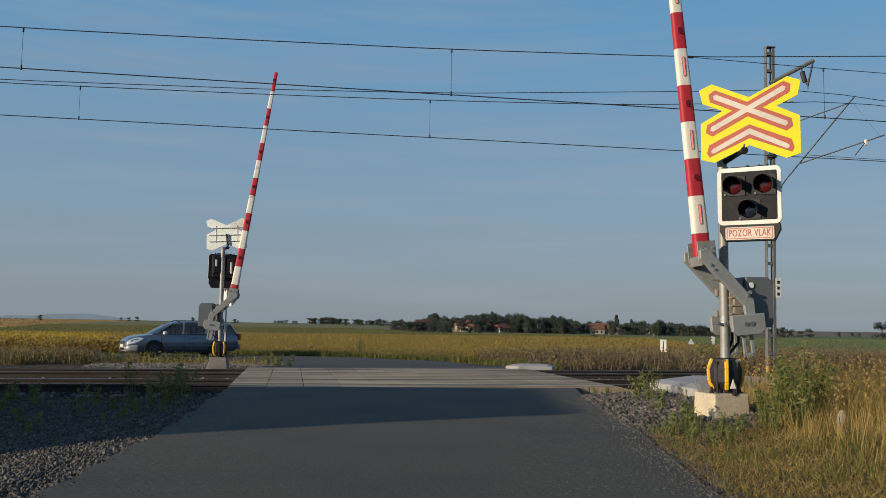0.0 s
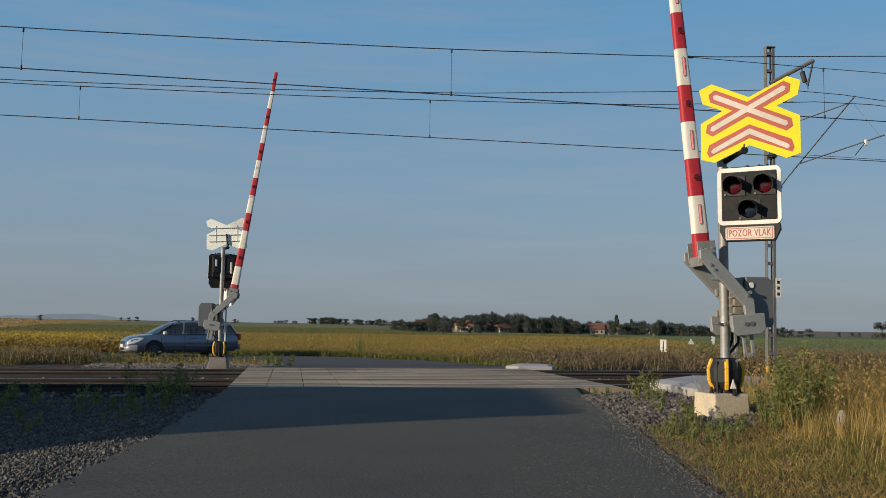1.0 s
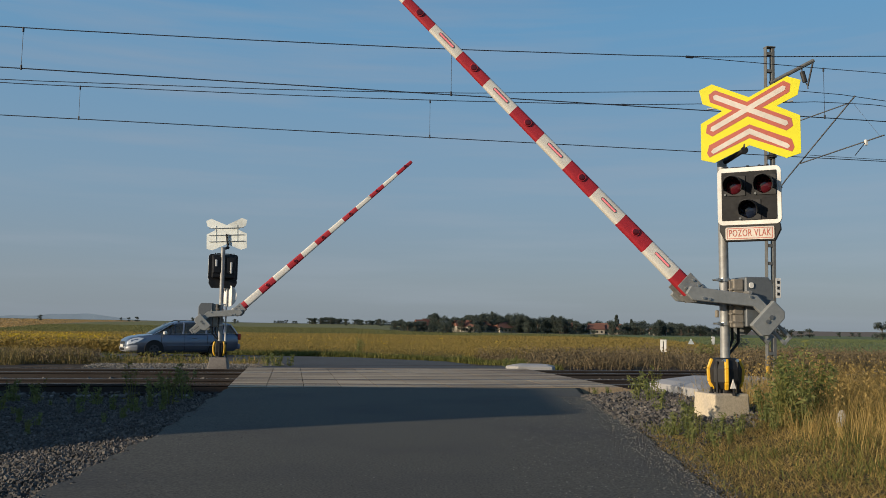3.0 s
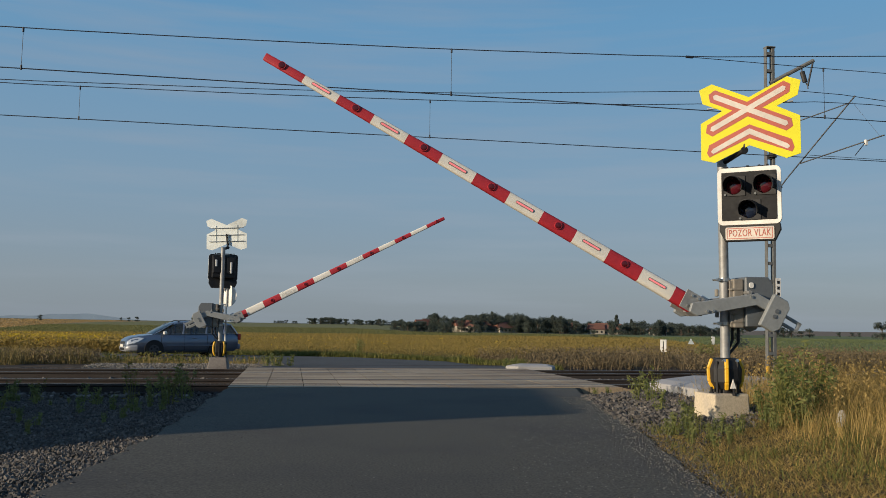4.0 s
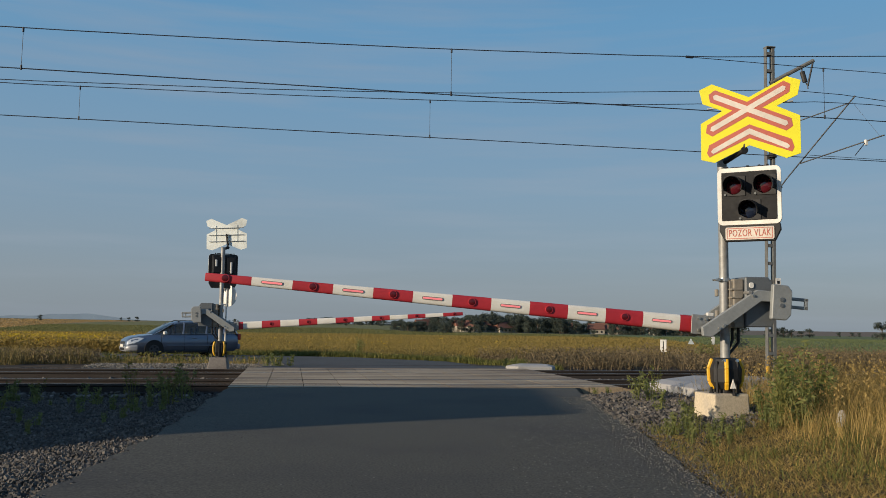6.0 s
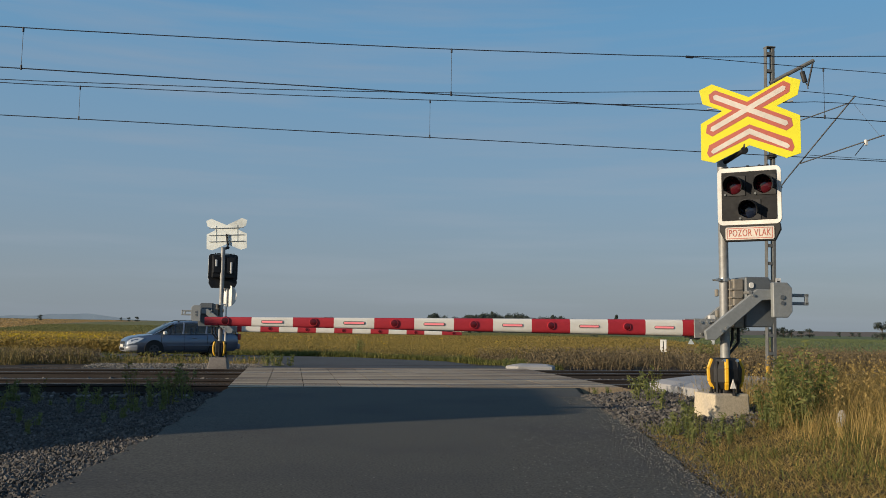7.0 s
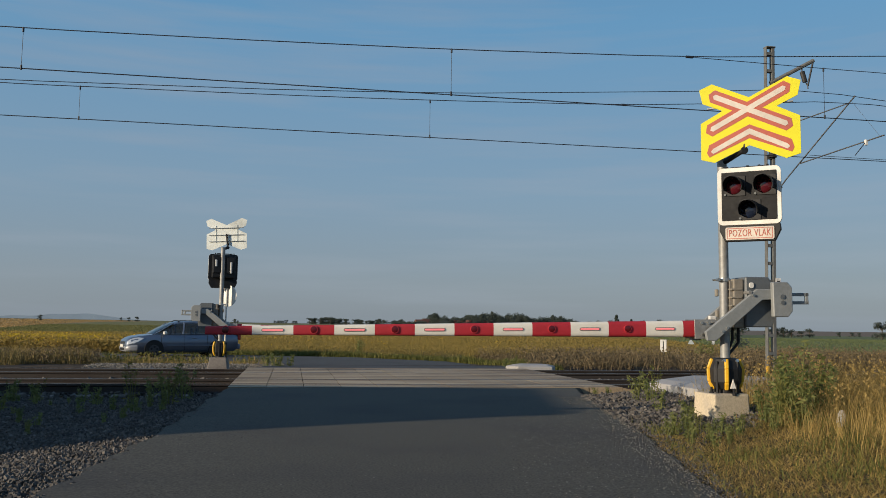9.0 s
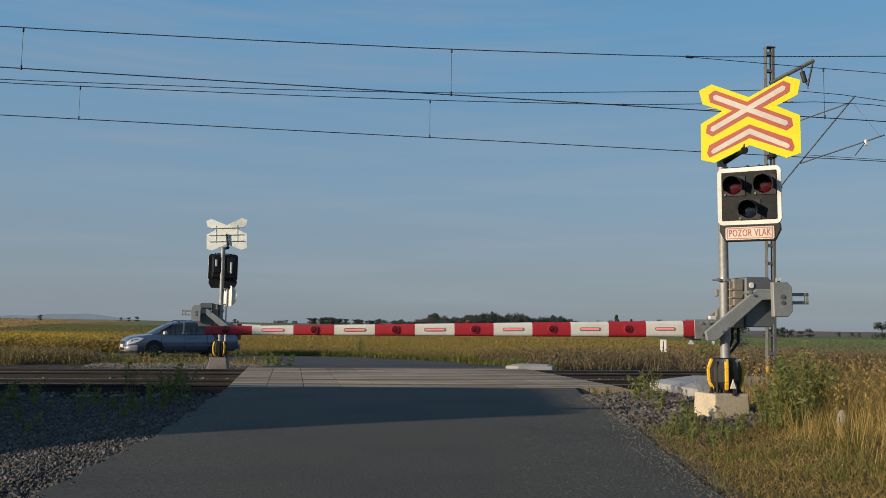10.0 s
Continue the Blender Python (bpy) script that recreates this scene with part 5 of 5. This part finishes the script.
    # low green strip at the bend of the lane
    spots, hs, ws = [], [], []
    while len(spots) < 5000:
        x, y = rnd.uniform(.2, 3.6), rnd.uniform(25.0, 31)
        if x < 2.2 + .5 * step(25, 28, y) - .4 * step(28, 32, y):
            continue
        spots.append((x, y, land(x, y) - .02)), hs.append(rnd.uniform(.06, .22)), ws.append(rnd.uniform(.012, .025))
    blades("green_grass", spots, hs, ws, .6, "green_grass", "low green grass at the bend of the lane", 8)


beyond_tracks()


def meadow():
    rnd = random.Random(41)
    for name, y0, y1, n, s0, s1, hh, label in (("meadow_plants", 36.5, 62, 150000, .045, .10, .50, "yellowing meadow plants in a broad field"),
                                               ("meadow_plants", 62, 118, 110000, .08, .19, .45, "yellowing meadow plants further off in the field")):
        pts, sz = [], []
        while len(pts) < n:
            y = y0 + (y1 - y0) * rnd.random() ** 1.4
            x = rnd.uniform(-.62, .62) * y
            if (x > 9.9 + .158 * y and y > 44) or (x < -.25 * y and y > 90 + 20 * patchy(x, y, .02, 3)):
                continue
            rim = -45 < x < 1.0 and y < 40.3
            h = hh * (.55 + .6 * patchy(x, y, .12, 6))
            if rim and (x < -3 or y < 38.6 + x * .4 or rnd.random() < .6):
                continue
            pts.append((x, y, land(x, y) + h * rnd.random() ** .7))
            sz.append(rnd.uniform(s0, s1))
        leaves(name, pts, sz, "meadow", label, int(y0), .9)
    pts, sz = [], []
    for a in range(5200):
        y = 40.5 + 16 * rnd.random() ** 1.6
        x = rnd.uniform(-.55, -.30) * y if a % 6 else rnd.uniform(-.5, .1) * y
        if patchy(x, y, .2, 8) < .5 or uq(x, y)[1] < 24.6:
            continue
        pts.append((x, y, land(x, y) + rnd.uniform(.35, .85))), sz.append(rnd.uniform(.04, .09))
    leaves("yellow_blooms", pts, sz, "bloom", "yellow flower heads over the field", 9, .8)
    # low green fringe along the rim of the field
    spots, hs, ws = [], [], []
    while len(spots) < 11000:
        x = rnd.uniform(-13, 3.2)
        y = float(np.interp(x, [-22, -12, -4, 0.2, 2.0, 3.2], [38.2, 39.7, 38.6, 35.3, 31.5, 31])) + .25 + 1.6 * rnd.random()
        if rnd.random() > .3 + .7 * patchy(x, y, .6, 12):
            continue
        spots.append((x, y, land(x, y) - .02)), hs.append(rnd.uniform(.1, .42) * (.5 + .7 * patchy(x, y, .4, 13))), ws.append(rnd.uniform(.02, .04))
    blades("green_fringe", spots, hs, ws, .7, "green_grass", "low dark green plants along the rim of the field", 19)
    # taller flowering stand behind the lane
    pts, sz = [], []
    for a in range(14000):
        x, y = rnd.uniform(-26, -11), rnd.uniform(40.2, 43.5)
        pts.append((x, y, land(x, y) + rnd.random() ** .6 * .7 * (.5 + .7 * patchy(x, y, .5, 2)))), sz.append(rnd.uniform(.08, .2))
    leaves("flowering_stand", pts, sz, "meadow", "tall yellow-green flowering plants beside the lane", 11, 1.0)


meadow()


def crops():
    rnd = random.Random(71)
    pts, sz = [], []
    while len(pts) < 60000:
        y = 46 + 190 * rnd.random() ** 1.6
        x = rnd.uniform(.16, .72) * y
        if x < 9.9 + .158 * y:
            continue
        pts.append((x, y, land(x, y) + rnd.uniform(.0, .16))), sz.append(rnd.uniform(.04, .09) * (1 + y / 110))
    leaves("green_crop", pts, sz, "fresh", "short fresh green crop in the field past the tracks", 14, .9)
    pts, sz = [], []
    while len(pts) < 80000:
        y = 64 + 240 * rnd.random() ** 1.8
        x = rnd.uniform(-.62, .5) * y
        if x > 9.9 + .158 * y or (y < 124 and -.25 * y < x) or (x <= -.25 * y and y < 92) or (x < -20 and y > 148 + 2600 * max(0, x / y + .52)):
            continue
        pts.append((x, y, land(x, y) + rnd.uniform(.0, .22))), sz.append(rnd.uniform(.07, .15) * (1 + y / 110))
    leaves("green_crop", pts, sz, "crop", "low green crop in the fields behind the meadow", 12, .9)
    pts, sz = [], []
    for a in range(26000):
        y = 148 + 420 * rnd.random() ** 2.0
        x = rnd.uniform(-.70, -.30) * y
        if y < 150 + 2600 * max(0, x / y + .52):
            continue
        pts.append((x, y, land(x, y) + rnd.uniform(.0, .2))), sz.append(rnd.uniform(.12, .3) * (1 + y / 150))
    leaves("stubble", pts, sz, "stubble", "straw-coloured stubble field far off", 13, .9)


crops()


# ---- distance: trees, village, hills ----
def tree_kind(seed, lobes, shape):
    """A tree of unit height: tapered trunk, limbs and a leafy crown with gaps."""
    rnd = random.Random(seed)
    t = thing("tree", Matrix(), "dark green broad-leaved tree far off", "tree", "trees round the village")
    bm = B()
    rod(bm, (0, 0, -.05), (0, 0, .55), .028, .014, n=7)
    pts, sz = [], []
    for k in range(lobes):
        a = rnd.uniform(0, 6.28)
        if shape == "cone":
            z = .18 + .78 * k / lobes
            out, r = .10 * (1.05 - z), .20 * (1.08 - z) + .03
        else:
            z = rnd.uniform(.16, .84)
            out = rnd.uniform(.05, .33) * (1 if shape == "round" else .6) * (1.25 - z * .6)
            r = rnd.uniform(.11, .19)
        c = Vector((math.cos(a) * out, math.sin(a) * out, z))
        rod(bm, (0, 0, max(.1, z - .22)), c, .010, .004, n=5)
        for i in range(80):
            d = Vector((rnd.gauss(0, 1), rnd.gauss(0, 1), rnd.gauss(0, 1) * .8)).normalized() * r * rnd.random() ** .4
            pts.append(c + d), sz.append(rnd.uniform(.04, .09))
    part("trunk", bm, "bark", t)
    cr = leaves("crown", pts, sz, "hazed_leaf", "", seed, 1.0)
    del cr["category"], cr["kind"]
    cr.parent = t
    return t


def distance():
    rnd = random.Random(55)
    kinds = [tree_kind(1, 14, "round"), tree_kind(2, 17, "round"), tree_kind(3, 12, "tall"), tree_kind(4, 16, "cone"), tree_kind(5, 11, "round")]
    used = set()

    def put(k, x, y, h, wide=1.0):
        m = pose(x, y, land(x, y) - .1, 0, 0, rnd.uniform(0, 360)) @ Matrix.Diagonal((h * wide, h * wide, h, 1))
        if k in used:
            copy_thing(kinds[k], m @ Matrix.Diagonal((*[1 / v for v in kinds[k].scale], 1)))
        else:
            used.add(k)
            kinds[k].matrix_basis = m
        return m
    plan = []
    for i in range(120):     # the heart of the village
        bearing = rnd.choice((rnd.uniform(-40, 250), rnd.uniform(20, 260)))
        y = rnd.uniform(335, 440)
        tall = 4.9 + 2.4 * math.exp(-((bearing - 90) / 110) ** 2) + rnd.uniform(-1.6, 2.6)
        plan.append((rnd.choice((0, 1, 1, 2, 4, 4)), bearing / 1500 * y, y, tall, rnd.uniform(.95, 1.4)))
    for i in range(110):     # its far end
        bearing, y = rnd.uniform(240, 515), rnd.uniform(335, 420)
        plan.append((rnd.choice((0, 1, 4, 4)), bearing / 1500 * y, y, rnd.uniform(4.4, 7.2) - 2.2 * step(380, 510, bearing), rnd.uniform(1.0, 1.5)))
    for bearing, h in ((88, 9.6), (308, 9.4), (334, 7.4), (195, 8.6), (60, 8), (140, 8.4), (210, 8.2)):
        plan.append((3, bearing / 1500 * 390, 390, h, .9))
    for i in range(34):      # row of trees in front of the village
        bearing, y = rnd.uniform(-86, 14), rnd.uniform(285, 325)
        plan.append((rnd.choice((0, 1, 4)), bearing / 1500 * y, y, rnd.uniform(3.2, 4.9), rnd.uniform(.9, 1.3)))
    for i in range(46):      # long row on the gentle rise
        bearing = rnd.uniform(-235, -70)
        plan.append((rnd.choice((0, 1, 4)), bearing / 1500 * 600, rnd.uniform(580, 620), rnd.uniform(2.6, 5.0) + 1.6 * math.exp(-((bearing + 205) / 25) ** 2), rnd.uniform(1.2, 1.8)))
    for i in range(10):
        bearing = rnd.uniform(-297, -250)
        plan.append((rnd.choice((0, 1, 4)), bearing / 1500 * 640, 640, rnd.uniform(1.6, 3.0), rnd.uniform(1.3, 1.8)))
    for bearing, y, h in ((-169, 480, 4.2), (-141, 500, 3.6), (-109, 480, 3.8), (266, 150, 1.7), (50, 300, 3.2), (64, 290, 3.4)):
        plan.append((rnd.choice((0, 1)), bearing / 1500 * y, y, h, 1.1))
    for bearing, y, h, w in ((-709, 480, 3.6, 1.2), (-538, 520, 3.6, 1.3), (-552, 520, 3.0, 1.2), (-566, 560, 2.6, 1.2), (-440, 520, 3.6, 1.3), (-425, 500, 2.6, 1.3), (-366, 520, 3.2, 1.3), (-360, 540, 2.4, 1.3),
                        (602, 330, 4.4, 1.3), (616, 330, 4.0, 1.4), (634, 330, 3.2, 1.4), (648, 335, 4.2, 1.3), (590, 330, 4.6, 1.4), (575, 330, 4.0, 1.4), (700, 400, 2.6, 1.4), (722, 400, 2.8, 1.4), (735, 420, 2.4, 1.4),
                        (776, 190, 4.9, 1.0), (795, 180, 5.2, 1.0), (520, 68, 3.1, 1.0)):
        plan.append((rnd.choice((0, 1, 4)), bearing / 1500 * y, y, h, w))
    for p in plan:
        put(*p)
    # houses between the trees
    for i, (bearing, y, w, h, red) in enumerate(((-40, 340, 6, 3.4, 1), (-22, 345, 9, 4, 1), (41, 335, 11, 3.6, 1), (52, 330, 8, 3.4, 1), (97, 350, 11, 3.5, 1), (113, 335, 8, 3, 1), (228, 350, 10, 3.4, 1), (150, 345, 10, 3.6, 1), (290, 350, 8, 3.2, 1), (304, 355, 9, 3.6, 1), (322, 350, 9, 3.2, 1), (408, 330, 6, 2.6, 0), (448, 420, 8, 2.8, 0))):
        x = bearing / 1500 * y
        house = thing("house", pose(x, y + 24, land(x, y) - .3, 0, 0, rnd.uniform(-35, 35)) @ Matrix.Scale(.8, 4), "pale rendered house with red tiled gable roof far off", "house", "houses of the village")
        part("wall", plate(B(), [(-w / 2, -.5), (w / 2, -.5), (w / 2, h), (-w / 2, h)], -3.5, 3.5), "plaster", house)
        part("roof", plate(B(), [(-4.1, h - .2), (4.1, h - .2), (0, h + 3.0)], -w / 2 - .4, w / 2 + .4, pose(0, 0, 0, 0, 0, 90)), "tiles", house)
        part("gable", plate(B(), [(-3.5, h), (3.5, h), (0, h + 2.55)], -w / 2 - .42, -w / 2 - .36, pose(0, 0, 0, 0, 0, 90)), "plaster", house)
        for k in (-.3, 0, .3):
            part("window", box(B(), (k * w, -3.52, h * .55), (1.0, .08, 1.2), 0), "pane", house)
    # hills on the horizon; the blue of the distant air is put into their colour
    verts, faces = [], []
    n = 80
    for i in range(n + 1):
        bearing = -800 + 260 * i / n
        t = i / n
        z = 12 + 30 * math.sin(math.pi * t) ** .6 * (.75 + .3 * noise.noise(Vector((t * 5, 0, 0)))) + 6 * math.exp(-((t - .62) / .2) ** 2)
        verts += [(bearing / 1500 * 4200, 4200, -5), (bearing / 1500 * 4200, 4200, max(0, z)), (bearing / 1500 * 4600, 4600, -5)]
    for i in range(n):
        a, b = 3 * i, 3 * i + 3
        faces += [(a, b, b + 1, a + 1), (a + 1, b + 1, b + 2, a + 2)]
    M["hill"] = surface("hazy_hill", (0.20, 0.27, 0.36), 1.0, vary=0.06, grain=.01, bump=0, far=True, spec=0.0)
    raw("backdrop_hills", verts, faces, "hill", "structure", "low hazy blue hills on the horizon", "hills")


distance()


# ---- the deck of the crossing, panel by panel ----
def deck():
    base = thing("crossing_deck", TRACK, "worn brownish concrete panels between and beside the rails", "crossing deck", "", "structure")
    u0, u1, q0, q1 = DECK
    n = 11
    w = (u1 - u0) / n
    rows = [(q0, AXES[0] - .80), (AXES[0] - .66, AXES[0] + .66), (AXES[0] + .80, 19.1), (19.1, AXES[1] - .80), (AXES[1] - .66, AXES[1] + .66), (AXES[1] + .80, q1)]
    for a, b in rows:
        bm = B()
        box(bm, (0, 0, -.085), (w - .012, b - a - .016, .17))
        me = bpy.data.meshes.new("panel")
        bm.to_mesh(me)
        bm.free()
        me.materials.append(M["panel"])
        for i in range(n):
            o = new("panel", me)
            o.parent = base
            o.matrix_basis = pose(u0 + (i + .5) * w, (a + b) / 2, random.uniform(-.002, .001), random.uniform(-.06, .06), random.uniform(-.08, .08), 0)
        part("end_ramp", plate(B(), [(u1 + .006, -.012), (u1 + .75, -.16), (u1 + .75, -.22), (u1 + .006, -.22)], a + .01, b - .01), "panel", base, "sloping end piece of the deck")
    bm = B()
    box(bm, ((u0 + u1) / 2, (q0 + q1) / 2, -.24), (u1 - u0 - .02, q1 - q0 - .02, .10))
    part("bed", bm, "rail", base, "dark bed under the panels")


deck()


# ---- what moves ----
def motions():
    def swing(t, deg):
        return (t, Matrix.Translation(PIVOT) @ Matrix.Rotation(radians(deg), 4, "Y"))
    walk(right_boom, [swing(t, a) for t, a in ((0, 84.5), (1.1, 84.5), (1.2, 84.3), (1.3, 82.7), (1.4, 80.7), (1.5, 77.9), (1.6, 75.6), (1.7, 72.6), (1.8, 69.2), (1.9, 65.7), (2.0, 62.3), (2.2, 58.3), (2.5, 52.7), (2.7, 49.1),
        (3.25, 39.95), (3.8, 31.45), (4.0, 28.55), (4.5, 21.55), (5.0, 15.05), (5.5, 9.15), (5.7, 6.85), (6.2, 3.6), (6.8, 1.2), (7.0, 0.05), (7.2, -0.9), (7.4, -1.5), (7.6, -0.9), (7.8, -0.9), (10, -0.9))])
    walk(left_boom, [swing(t, a) for t, a in ((0, 81.2), (1.1, 81.2), (1.2, 80.6), (1.3, 79.2), (1.5, 74.2), (1.75, 66.9), (2.0, 59.6), (2.25, 54.8), (2.5, 50.6), (2.7, 47.2),
        (3.25, 38.5), (3.8, 29.9), (4.0, 27.0), (4.5, 20.2), (5.0, 13.8), (5.5, 8.4), (5.7, 6.2), (6.2, 2.7), (6.8, -0.5), (7.0, -0.8), (7.3, -1.0), (7.6, -0.8), (10, -0.8))])


motions()
